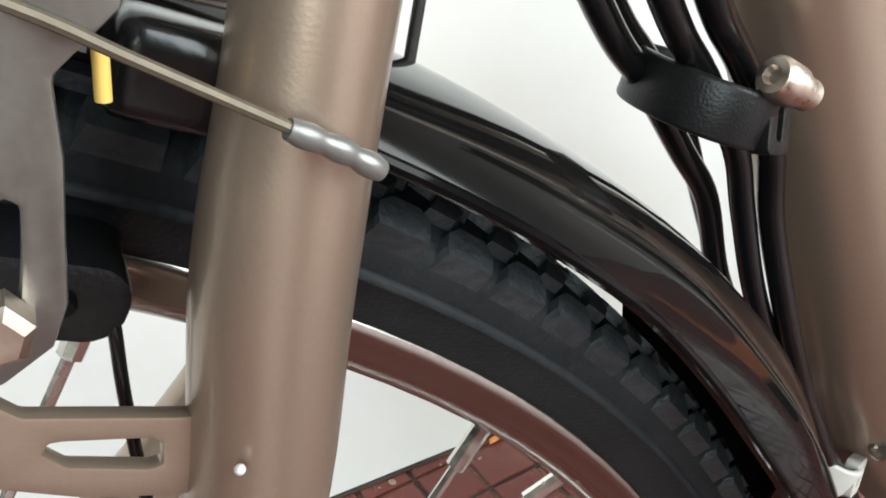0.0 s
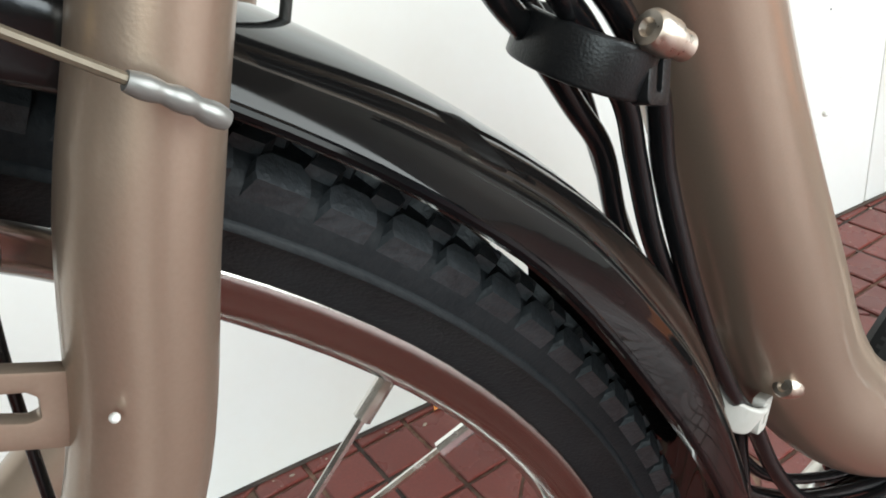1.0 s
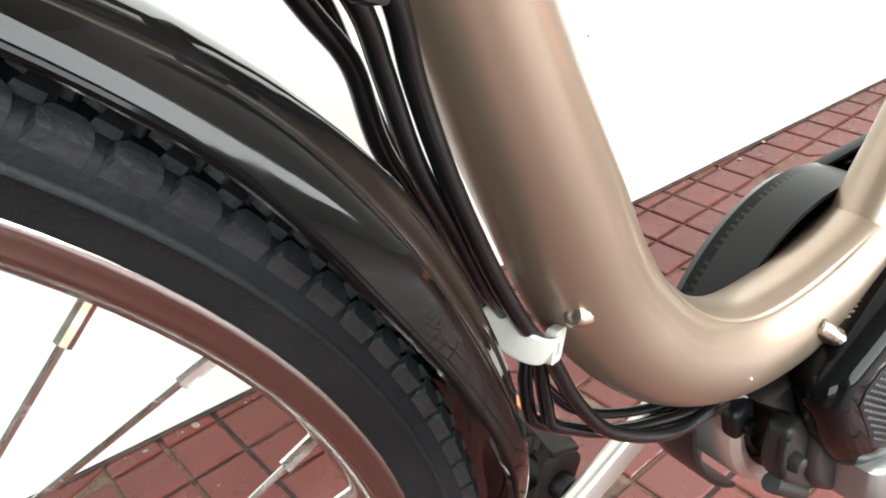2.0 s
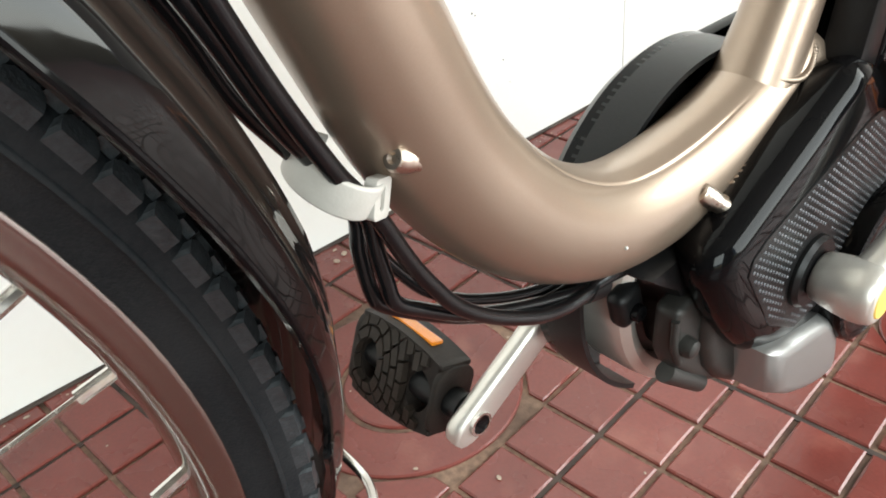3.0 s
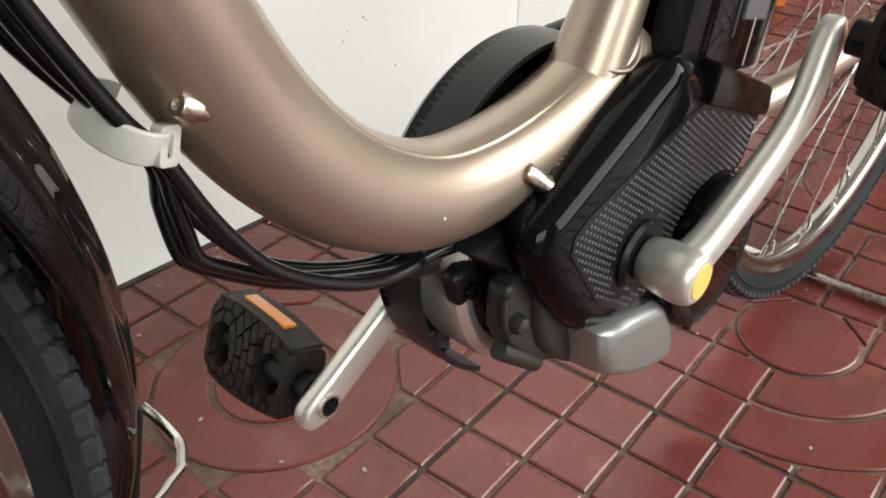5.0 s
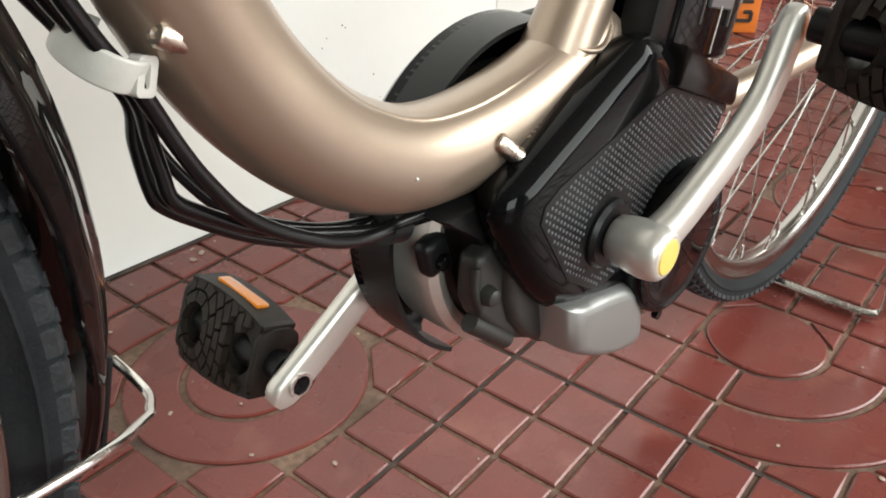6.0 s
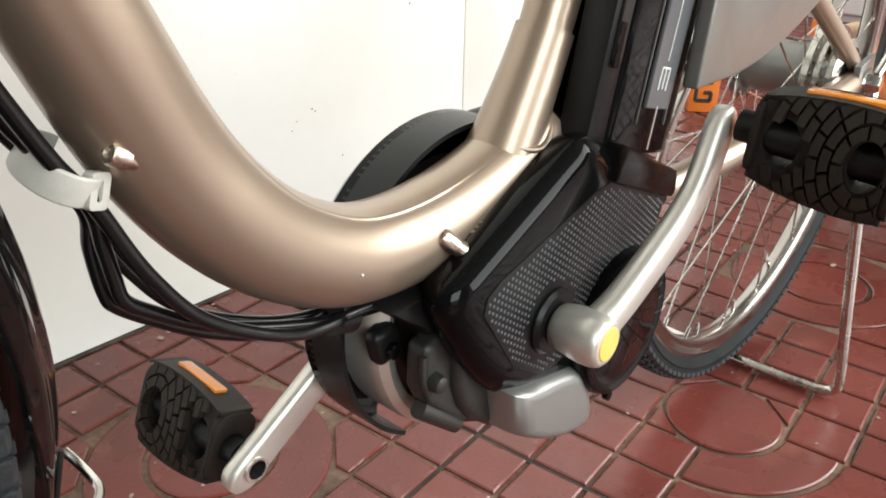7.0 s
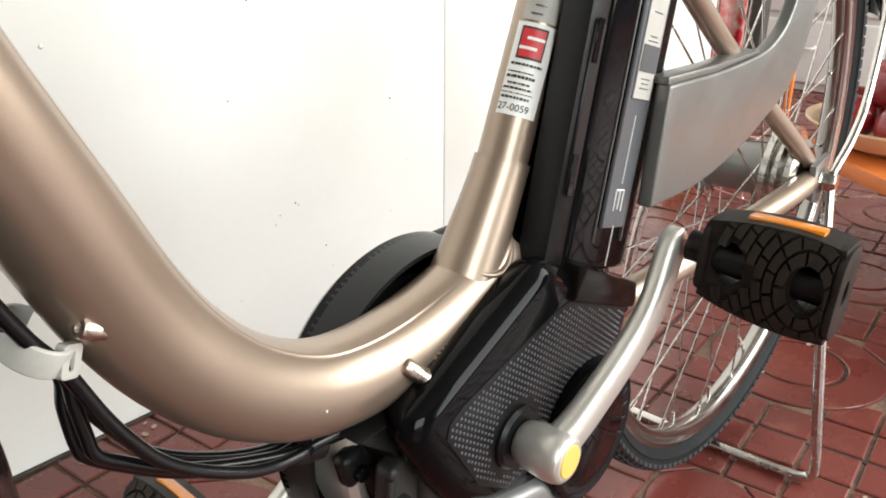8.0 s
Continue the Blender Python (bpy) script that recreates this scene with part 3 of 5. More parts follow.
weld(ring, 0.0026, frame_part)

# stays to the rear axle
for s in (-1, 1):
    part("chain_stay", tube(spline([(0.150, s * 0.034, 0.312), (0.22, s * 0.048, 0.320), (0.40, s * 0.066, 0.333), (0.468, s * 0.068, 0.338)], 6), 0.0115, 20), M["paint"], frame_part)
    part("seat_stay", tube(spline([(0.13, s * 0.03, 0.60), (0.2, s * 0.038, 0.535), (0.32, s * 0.042, 0.455), (0.44, s * 0.060, 0.37), (0.468, s * 0.065, 0.345)], 6), 0.0085, 18), M["paint"], frame_part)

# lower screw boss on the tube
boss = turned([(0, 0), (0.0044, 0), (0.0044, 0.0055), (0.0050, 0.0062), (0.0052, 0.0150), (0.0046, 0.0166), (0.0024, 0.0172), (0.0018, 0.0158), (0, 0.0158)], 24, "z")
bo = part("frame_bolt", boss, M["brass"], frame_part, "worn steel bolt")
bo.matrix_basis = Matrix.Translation((-0.0605, -0.0305, 0.3400)) @ Vector((-0.60, 0.40, 0.62)).normalized().to_track_quat("Z", "Y").to_matrix().to_4x4()
part("bolt_seat", tube([(-0.0560, -0.0265, 0.3375), (-0.0605, -0.0285, 0.3398)], 0.0058, 20), M["paint"], frame_part)

# bead of weld ripples beside the bolt, paint pimples
for k in range(7):
    wb = bmesh.new()
    bmesh.ops.create_icosphere(wb, subdivisions=2, radius=0.0032)
    bmesh.ops.scale(wb, vec=(0.5, 0.9, 1.6), verts=wb.verts)
    part("weld_ripple", moved(wb, Matrix.Translation((-0.0490 + 0.0034 * k, -0.0268, 0.3425 + 0.0014 * k)) @ Matrix.Rotation(radians(20), 4, "Y")), M["paint"], frame_part)
for px, py, pz in ((-0.130, -0.0262, 0.352), (-0.236, -0.0220, 0.5405)):
    pm = bmesh.new()
    bmesh.ops.create_icosphere(pm, subdivisions=2, radius=0.0009)
    part("paint_pimple", moved(pm, Matrix.Translation((px, py, pz))), M["stencil"], frame_part)

# motor cover and casing
bracket = part("motor_bracket", slab([(-0.108, 0.318), (-0.04, 0.322), (0.03, 0.352), (0.075, 0.375), (0.10, 0.33), (0.05, 0.27), (-0.02, 0.245), (-0.060, 0.262), (-0.082, 0.298)], -0.024, 0.03, 0.006), M["black"], bike, "black motor bracket")
COVER = [(0.068, 0.369), (0.054, 0.376), (0.043, 0.382), (0.030, 0.384), (0.0154, 0.378), (-0.030, 0.357), (-0.0755, 0.336), (-0.086, 0.330), (-0.0905, 0.322), (-0.088, 0.312), (-0.072, 0.282), (-0.045, 0.247), (-0.012, 0.226), (0.03, 0.216), (0.085, 0.240), (0.135, 0.29), (0.152, 0.330), (0.125, 0.352)]
cover = part("motor_cover", loft(COVER, [(-0.018, 0.88), (-0.026, 0.955), (-0.032, 0.99), (-0.036, 1.0), (-0.0395, 0.995), (-0.0435, 0.965), (-0.0465, 0.92), (-0.0485, 0.87), (-0.0495, 0.82)]), M["gloss"], bike, "glossy black motor cover")
part("side_disc", moved(turned([(0, -0.062), (0.036, -0.062), (0.0375, -0.0610), (0.047, -0.0605), (0.0490, -0.0615), (0.0515, -0.0605), (0.053, -0.057), (0.053, -0.030), (0, -0.030)], 56), Matrix.Translation((0.083, 0, 0.243))), M["gloss"], cover, "round gloss black disc with raised strokes")
for k in range(5):
    ang = radians(-28 + 16 * k)
    part("raised_stroke", moved(box(0.0075, 0.001, 0.0016, 0.0004, 1), Matrix.Translation((0.083 + 0.042 * math.cos(ang), -0.0610, 0.243 + 0.042 * math.sin(ang))) @ Matrix.Rotation(-ang, 4, "Y")), M["black"], cover)


def inside(x, z, poly):
    ok = False
    for i in range(len(poly)):
        (x0, z0), (x1, z1) = poly[i - 1], poly[i]
        if (z0 > z) != (z1 > z) and x < (x1 - x0) * (z - z0) / (z1 - z0) + x0:
            ok = not ok
    return ok


GRILLE = [(-0.066, 0.311), (-0.063, 0.320), (-0.052, 0.326), (0.040, 0.350), (0.055, 0.351), (0.134, 0.318), (0.122, 0.29), (0.03, 0.243), (-0.005, 0.242), (-0.035, 0.262)]
part("grille", slab(GRILLE, -0.0503, -0.046, 0.0006), M["black"], cover, "perforated black speaker-like panel")


def dimples():
    bms = []
    u = Vector((0.92, 0, 0.39))
    v = Vector((-0.39, 0, 0.92))
    for i in range(-20, 60):
        for j in range(-30, 40):
            p = BB + u * (0.0042 * (i + 0.5 * (j % 2))) + v * (0.0036 * j)
            if inside(p.x, p.z, GRILLE) and all(inside(p.x + a, p.z + b, GRILLE) for a, b in ((0.003, 0), (-0.003, 0), (0, 0.003), (0, -0.003))) and (p - BB).length > 0.026:
                b = bmesh.new()
                bmesh.ops.create_circle(b, cap_ends=True, segments=6, radius=0.00125)
                got = bmesh.ops.extrude_face_region(b, geom=b.faces[:])
                top = [w for w in got["geom"] if isinstance(w, bmesh.types.BMVert)]
                bmesh.ops.translate(b, vec=(0, 0, 0.0005), verts=top)
                bmesh.ops.scale(b, vec=(0.6, 0.6, 1), verts=top)
                bms.append(moved(b, Matrix.Translation((p.x, -0.0502, p.z)) @ Matrix.Rotation(radians(90), 4, "X")))
    return join(*bms)


# dots coloured paler than the black panel, for the glints at its perforations
tagged(part("dot_pattern", dimples(), M["grey_panel"], cover, "fine rows of dots on the panel"), kind="stuff")
part("latch_block", slab([(0.060, 0.375), (0.142, 0.335), (0.143, 0.319), (0.138, 0.316), (0.056, 0.351)], -0.0535, 0.005, 0.003), M["latch"], cover)

casing = part("motor_casing", slab([(-0.066, 0.306), (-0.066, 0.256), (-0.060, 0.238), (-0.048, 0.222), (-0.030, 0.207), (-0.006, 0.193), (0.030, 0.176), (0.078, 0.160), (0.095, 0.180), (0.09, 0.25), (0.0, 0.29), (-0.04, 0.306)], -0.034, 0.012, 0.008, seg=4), M["cast"], bike, "dark cast alloy motor casing")
nose = loft([(-0.036, 0.244), (-0.016, 0.240), (0.004, 0.236), (0.033, 0.2270), (0.047, 0.2110), (0.053, 0.1960), (0.056, 0.1780), (0.046, 0.1740), (0.024, 0.1800), (0.006, 0.1880), (-0.012, 0.1980), (-0.034, 0.2160), (-0.038, 0.2300)], [(-0.030, 1.06), (-0.044, 1.05), (-0.050, 1.02), (-0.0545, 0.94), (-0.0565, 0.84), (-0.0570, 0.70)])
part("motor_nose", nose, M["silver"], casing, "pale grey cast end of the motor")
part("gear_body", slab([(-0.087, 0.290), (-0.088, 0.262), (-0.083, 0.251), (-0.068, 0.235), (-0.050, 0.219), (-0.034, 0.210), (-0.012, 0.197), (0.0, 0.215), (-0.02, 0.26), (-0.05, 0.30)], -0.028, -0.013, 0.005, seg=4), M["cast"], casing, "dark cast gear end of the motor")
part("body_stud", moved(turned([(0, -0.0355), (0.0030, -0.0355), (0.0048, -0.0345), (0.0056, -0.0320), (0.0060, -0.0260), (0, -0.0260)], 24), Matrix.Translation((-0.0800, 0, 0.2662))), M["cast"], casing)
part("body_rib", tube(spline([(-0.0870, -0.0265, 0.2850), (-0.0878, -0.0272, 0.2700), (-0.0830, -0.0275, 0.2560)], 5), 0.0022, 10), M["cast"], casing)
part("casing_bolt", moved(turned([(0, 0), (0.0040, 0), (0.0040, 0.004), (0.003, 0.005), (0, 0.005)], 12, "y"), Matrix.Translation((0.092, -0.049, 0.172))), M["gloss"], casing)
part("casing_lug", tube([(-0.0850, -0.0215, 0.2475), (-0.0838, -0.0220, 0.2462), (-0.0570, -0.0240, 0.2225), (-0.0555, -0.0242, 0.2212)], 0.0060, 20), M["cast"], casing)
part("lug_screw", moved(turned([(0, 0), (0.0030, 0), (0.0030, 0.003), (0, 0.003)], 12, "y"), Matrix.Translation((-0.0552, -0.0262, 0.2208)) @ Matrix.Rotation(radians(-55), 4, "Z")), M["gloss"], casing)

# chain guard on the far side
guard = part("chain_guard", moved(lathe(bmesh.new(), [(0.030, 0.047), (0.099, 0.047), (0.1060, 0.043), (0.1060, 0.050), (0.101, 0.056), (0.030, 0.056)], 90, "y", 20, 239), Matrix.Translation(BB)), M["gloss"], bike, "black crescent-shaped chain guard")
part("guard_skirt", moved(lathe(bmesh.new(), [(0.1030, 0.018), (0.1060, 0.018), (0.1060, 0.046), (0.1030, 0.046)], 80, "y", 20, 239), Matrix.Translation(BB)), M["black"], guard)
part("inner_plate", moved(lathe(bmesh.new(), [(0.0785, 0.010), (0.0800, 0.003), (0.0870, 0.000), (0.0915, 0.004), (0.0925, 0.012), (0.0925, 0.034), (0.0785, 0.034)], 40, "y", 160, 243), Matrix.Translation(BB)), M["alloy"], guard, "pale grey cast inner plate")
part("gear_housing", moved(turned([(0, 0.007), (0.068, 0.007), (0.0770, 0.011), (0.0795, 0.014), (0.0795, 0.044), (0, 0.044)], 48), Matrix.Translation(BB)), M["cast"], guard, "dark gear housing behind the plate")
part("guard_rail", slab([(0.03, 0.376), (0.16, 0.374), (0.42, 0.370), (0.46, 0.362), (0.46, 0.345), (0.1, 0.35), (0.03, 0.35)], 0.045, 0.056, 0.003), M["gloss"], guard)
mount = part("guard_mount", moved(box(0.0185, 0.012, 0.0235, 0.0058, 4), Matrix.Translation((-0.0895, 0.002, 0.2835)) @ Matrix.Rotation(radians(-14), 4, "Y")), M["black"], guard)
part("mount_bolt", moved(turned([(0, 0), (0.005, 0), (0.005, -0.004), (0.0035, -0.005), (0.002, -0.005), (0.002, -0.003), (0, -0.003)], 14, "y"), Matrix.Translation((-0.0885, -0.0038, 0.2805))), M["gloss"], guard)


# cranks
def crank_arm(side, tip, mid1, mid2):
    back = Vector((mid1[0], 0, mid1[2])).normalized() * -0.0060
    path = spline([(back.x, side * 0.0765, back.z), (0, side * 0.0768, 0), mid1, mid2, tip], 8)

    def prof(u):
        w = 0.031 - 0.008 * min(1, u * 2.4) if u < 0.42 else 0.023 + 0.003 * (u - 0.42)
        t = 0.024 - 0.010 * min(1, u * 1.4)
        return round_rect(t, w, min(t, w) * 0.42, 5)

    end = Vector(tip)
    d = (end - Vector(mid2)).normalized()
    round_end = [end + d * k for k in (0.004, 0.008, 0.011)]
    bm = bmesh.new()
    full = path + round_end
    n = len(full)

    def prof2(u):
        i = u * (n - 1)
        sh = prof(min(1.0, i / (len(path) - 1)))
        k = i - (len(path) - 1)
        f = 1.0 if k <= 0 else (1, 0.93, 0.72, 0.42)[min(3, int(round(k)))]
        f *= (0.50, 0.74, 0.89, 0.97)[int(round(i))] if i < 3.5 else 1.0
        return [(a * (0.6 + 0.4 * f), b * f) for a, b in sh]

    return sweep(bm, full, prof2)


left_crank = part("crank", crank_arm(-1, (0.112, -0.0885, 0.1035), (0.030, -0.0830, 0.020), (0.080, -0.0905, 0.062)), M["alloy"], bike, "silver alloy crank arm with a yellow cap")
left_crank.location = BB
part("crank_boss", turned([(0, -0.056), (0.0122, -0.056), (0.0136, -0.0575), (0.0148, -0.0630), (0.0160, -0.0700), (0.0168, -0.0780), (0.0164, -0.0840), (0.0150, -0.0880), (0.0128, -0.0898), (0.0112, -0.0900), (0, -0.0900)], 36), M["alloy"], left_crank)
part("crank_cap", turned([(0, -0.0880), (0.0112, -0.0880), (0.0112, -0.0895), (0.0100, -0.0908), (0, -0.0912)], 32), M["yellow"], left_crank, "yellow plastic crank cap")
part("spindle_collar", turned([(0, -0.044), (0.0195, -0.044), (0.0210, -0.047), (0.0210, -0.0525), (0.0190, -0.0550), (0, -0.0550)], 36), M["black"], left_crank)

far = crank_arm(1, (-0.137, 0.084, -0.1085), (-0.026, 0.070, -0.020), (-0.08, 0.076, -0.0635))
right_crank = part("crank", far, M["alloy"], bike, "silver alloy crank arm with a threaded hole")
right_crank.location = BB
part("hole_rim", moved(lathe(bmesh.new(), [(0.0066, -0.0006), (0.0084, -0.0006), (0.0086, 0.002), (0.0066, 0.002)], 28), Matrix.Translation((-0.1305, 0.0748, -0.1035))), M["chrome"], right_crank)
part("pedal_hole", moved(turned([(0, 0.0012), (0.0066, 0.0), (0.0068, 0.002), (0, 0.002)], 24), Matrix.Translation((-0.1305, 0.0748, -0.1035))), M["gloss"], right_crank)


# pedals
def pedal(at, sy, tilt, label, droop=0.0):
    """A rubber-faced city pedal with bulging treads and two open hollows; its axle runs along y from the crank end."""
    w, h = 0.074, 0.066

    def taper(bm):
        """Slightly taller away from the crank, lower towards both ends."""
        for v in bm.verts:
            t = v.co.y / (w / 2)
            v.co.z *= (1 + 0.08 * sy * t) * (1 - 0.13 * min(1.0, abs(t)) ** 2.2)
        return bm

    def face_x(z):
        return 0.0125 + 0.0060 * (1 - (z / (h / 2)) ** 2)

    hollows = ((-0.0235 * sy, 0.0108, 0.0165), (0.0235 * sy, 0.0098, 0.0150))
    rings = [[(hy + ry * math.cos(2 * math.pi * k / 20), rz * math.sin(2 * math.pi * k / 20)) for k in range(20)] for hy, ry, rz in hollows]
    rim = [(-w / 2 + w * k / 12, h / 2 * 0.95) for k in range(13)] + [(w / 2 - w * k / 12, -h / 2 * 0.95) for k in range(13)]
    bm = slab(rim, -0.0135, 0.0135, 0.0, "yz", 2, holes=rings)
    body = part("pedal", taper(bm), M["pedal"], bike, label)
    body.matrix_basis = Matrix.Translation(at) @ Matrix.Rotation(radians(droop), 4, "X") @ Matrix.Rotation(radians(tilt), 4, "Y")
    part("barrel", tube([(0, -w / 2, 0), (0, w / 2, 0)], 0.0118, 20, Z), M["black"], body, "black axle barrel seen through the hollows")
    for face in (-1, 1):
        bms = []
        for k in range(7):
            r0, r1 = 1.10 + 0.62 * k, 1.10 + 0.62 * (k + 1) - 0.10
            count = int(9 + 4 * k)
            for i in range(count):
                a0, a1 = 2 * math.pi * (i + 0.5 * (k % 2)) / count, 2 * math.pi * (i + 0.5 * (k % 2) + 0.91) / count
                quad = []
                for r, a in ((r0, a0), (r0, (a0 + a1) / 2), (r0, a1), (r1, a1), (r1, (a0 + a1) / 2), (r1, a0)):
                    y = hollows[1][0] + hollows[1][1] * 1.05 * r * math.cos(a)
                    z = hollows[1][2] * r * math.sin(a)
                    quad.append((min(w / 2 - 0.0008, max(-w / 2 + 0.0008, y)), min(0.0308, max(-0.0308, z))))
                m = len(quad)
                area = abs(sum(quad[n - 1][0] * quad[n][1] - quad[n][0] * quad[n - 1][1] for n in range(m))) / 2
                cy, cz = sum(q[0] for q in quad) / m, sum(q[1] for q in quad) / m
                if area < 8e-6 or ((cy - hollows[0][0]) / 0.0150) ** 2 + (cz / 0.0205) ** 2 < 1:
                    continue
                b = bmesh.new()
                lo = [b.verts.new((face * 0.0120, y, z)) for y, z in quad]
                hi = [b.verts.new((face * (face_x(z) + 0.0008), y + (cy - y) * 0.07, z + (cz - z) * 0.07)) for y, z in quad]
                b.faces.new(hi)
                for n in range(m):
                    b.faces.new((lo[n], lo[(n + 1) % m], hi[(n + 1) % m], hi[n]))
                bms.append(b)
        tagged(part("tread_rubber", taper(join(*bms)), M["pedal_tread"], body, "small rubber tread pads in arcs"), kind="stuff")
    for s in (-1, 1):
        plate = slab(round_rect(0.034, h - 0.006, 0.013, 5), s * (w / 2 - 0.0005), s * (w / 2 + 0.0045), 0.0020, "xz", 2, holes=(round_rect(0.009, 0.016, 0.004, 3),))
        part("end_cage", taper(plate), M["pedal"], body)
    for edge in (-1, 1):
        part("reflector", taper(box(0.010, 0.044, 0.0040, 0.0012, 2, at=(0.0, 0.002 * sy, edge * (h / 2 - 0.0012)))), M["orange"], body, "amber reflector strip")
        part("cage_rail", taper(box(0.027, 0.079, 0.0050, 0.0020, 2, at=(0.0, 0, edge * (h / 2 - 0.0035)))), M["pedal"], body)
    part("spindle", moved(turned([(0, -0.022), (0.0085, -0.022), (0.0085, -0.010), (0.0065, -0.009), (0.0065, 0.0), (0.010, 0.001), (0.010, 0.012), (0, 0.012)], 18), Matrix.Translation((0, -sy * (w / 2 + 0.004), 0)) @ Matrix.Scale(-sy, 4, Y)), M["black"], body)
    return body


pedal((0.116, -0.1520, 0.3810), -1, 1.0, "black rubber pedal with an amber reflector", 3.5)
pedal((-0.130, 0.143, 0.178), 1, 22.0, "black rubber pedal with an amber reflector")

# battery behind the seat tube
lean = math.atan2(seat_dir.x, seat_dir.z)
BATT = Matrix.Translation((0.102, 0, 0.375)) @ Matrix.Rotation(lean * 0.62, 4, "Y")
battery = part("battery", slab([(a, b - 0.014) for a, b in round_rect(0.095, 0.058, 0.010, 4)], -0.020, 0.40, 0.003, "xy"), M["gloss"], bike, "black battery case with a grey side panel")
battery.matrix_basis = BATT
part("battery_rail", box(0.022, 0.022, 0.42, 0.004, 2, at=(-0.0535, -0.0305, 0.19)), M["black"], battery)
part("rail_plate", box(0.012, 0.003, 0.100, 0.001, 1, at=(-0.0535, -0.0418, 0.085)), M["black"], battery)
for zz in (0.045, 0.125):
    part("rail_slot", box(0.006, 0.0014, 0.026, 0.0005, 1, at=(-0.0555, -0.0436, zz)), M["gloss"], battery)
part("side_panel", box(0.031, 0.003, 0.36, 0.001, 1, at=(0.007, -0.0442, 0.19)), M["grey_panel"], battery, "grey side panel with pale marks")
# two thin pale strips stand in for highlights along the case's edges
part("edge_strip", box(0.0014, 0.003, 0.39, 0.0005, 1, at=(-0.0125, -0.0427, 0.195)), M["satin"], battery)
part("edge_strip", box(0.0018, 0.003, 0.39, 0.0005, 1, at=(0.0255, -0.0432, 0.195)), M["satin"], battery)
part("panel_label", box(0.024, 0.0012, 0.070, 0.0004, 1, at=(0.0085, -0.0462, 0.131)), M["clip"], battery, "pale printed label with unreadable lines")
part("print_block", box(0.022, 0.0006, 0.017, at=(0.0085, -0.0470, 0.122)), M["grey_panel"], battery)
for zz, ww in ((0.151, 0.011), (0.136, 0.010), (0.133, 0.013), (0.109, 0.012), (0.106, 0.009), (0.103, 0.012)):
    part("print_line", box(ww, 0.0005, 0.0006, at=(0.0085, -0.0470, zz)), M["grey_panel"], battery)
part("print_line", box(0.0008, 0.0006, 0.045, at=(0.007, -0.0460, 0.063)), M["stencil"], battery)
part("print_line", box(0.0008, 0.0006, 0.028, at=(0.007, -0.0460, -0.002)), M["stencil"], battery)

# stand
stand = part("kickstand", tube(spline([(0.468, -0.085, 0.335), (0.45, -0.100, 0.25), (0.455, -0.118, 0.10), (0.462, -0.125, 0.03), (0.465, -0.122, 0.012), (0.462, -0.105, 0.0065), (0.46, -0.05, 0.0062), (0.46, 0.05, 0.0062), (0.462, 0.105, 0.0065), (0.465, 0.122, 0.012), (0.462, 0.125, 0.03), (0.455, 0.118, 0.10), (0.45, 0.100, 0.25), (0.468, 0.085, 0.335)], 6), 0.0056, 16, Vector((1, 0, 0.02))), M["chrome"], bike, "chromed wire centre stand")
part("axle_nut", moved(turned([(0, -0.092), (0.0075, -0.092), (0.010, -0.088), (0.010, -0.080), (0.014, -0.079), (0.014, -0.076), (0, -0.076)], 6), Matrix.Translation((0.466, 0, 0.338))), M["chrome"], bike, "rear axle nut")
part("dropout", slab([(0.445, 0.355), (0.485, 0.36), (0.49, 0.33), (0.47, 0.312), (0.45, 0.32)], -0.077, -0.071, 0.001), M["silver"], bike)
spring = [Vector((0.478 + 0.0052 * math.cos(t * 0.9), -0.086 + 0.0052 * math.sin(t * 0.9), 0.325 - 0.0007 * t)) for t in range(60)]
part("stand_spring", tube(spring, 0.0010, 6, Z), M["chrome"], bike, "small coil spring")

# silver guard plate over the wheel
top_line = spline([(0.152, 0, 0.474), (0.23, 0, 0.472), (0.31, 0, 0.475), (0.345, 0, 0.484), (0.366, 0, 0.50), (0.380, 0, 0.53), (0.392, 0, 0.60)], 5)
low_line = spline([(0.445, 0, 0.60), (0.435, 0, 0.52), (0.412, 0, 0.465), (0.385, 0, 0.436), (0.340, 0, 0.418), (0.288, 0, 0.402), (0.218, 0, 0.391), (0.140, 0, 0.392)], 5)
plate = part("wheel_guard_plate", slab([(p.x, p.z) for p in top_line + low_line], -0.058, -0.047, 0.0022, seg=3), M["satin"], bike, "satin grey side plate beside the battery")
part("plate_edge", slab([(0.152, 0.474), (0.23, 0.472), (0.31, 0.475), (0.31, 0.478), (0.23, 0.477), (0.152, 0.479)], -0.056, -0.040, 0.001), M["satin"], plate)
for dy in (-0.086,):
    part("carrier_stay", tube(spline([(0.468, dy, 0.345), (0.50, dy - 0.004, 0.375), (0.53, dy - 0.004, 0.42), (0.56, dy, 0.55), (0.57, dy, 0.7)], 6), 0.0042, 12), M["chrome"], bike, "bright carrier stay")

# cables with their clips
def cable(points, r, label=""):
    return part("cable", tube(spline(points, 7), r, 12), M["cable"], bike, label or "black sheathed cable")


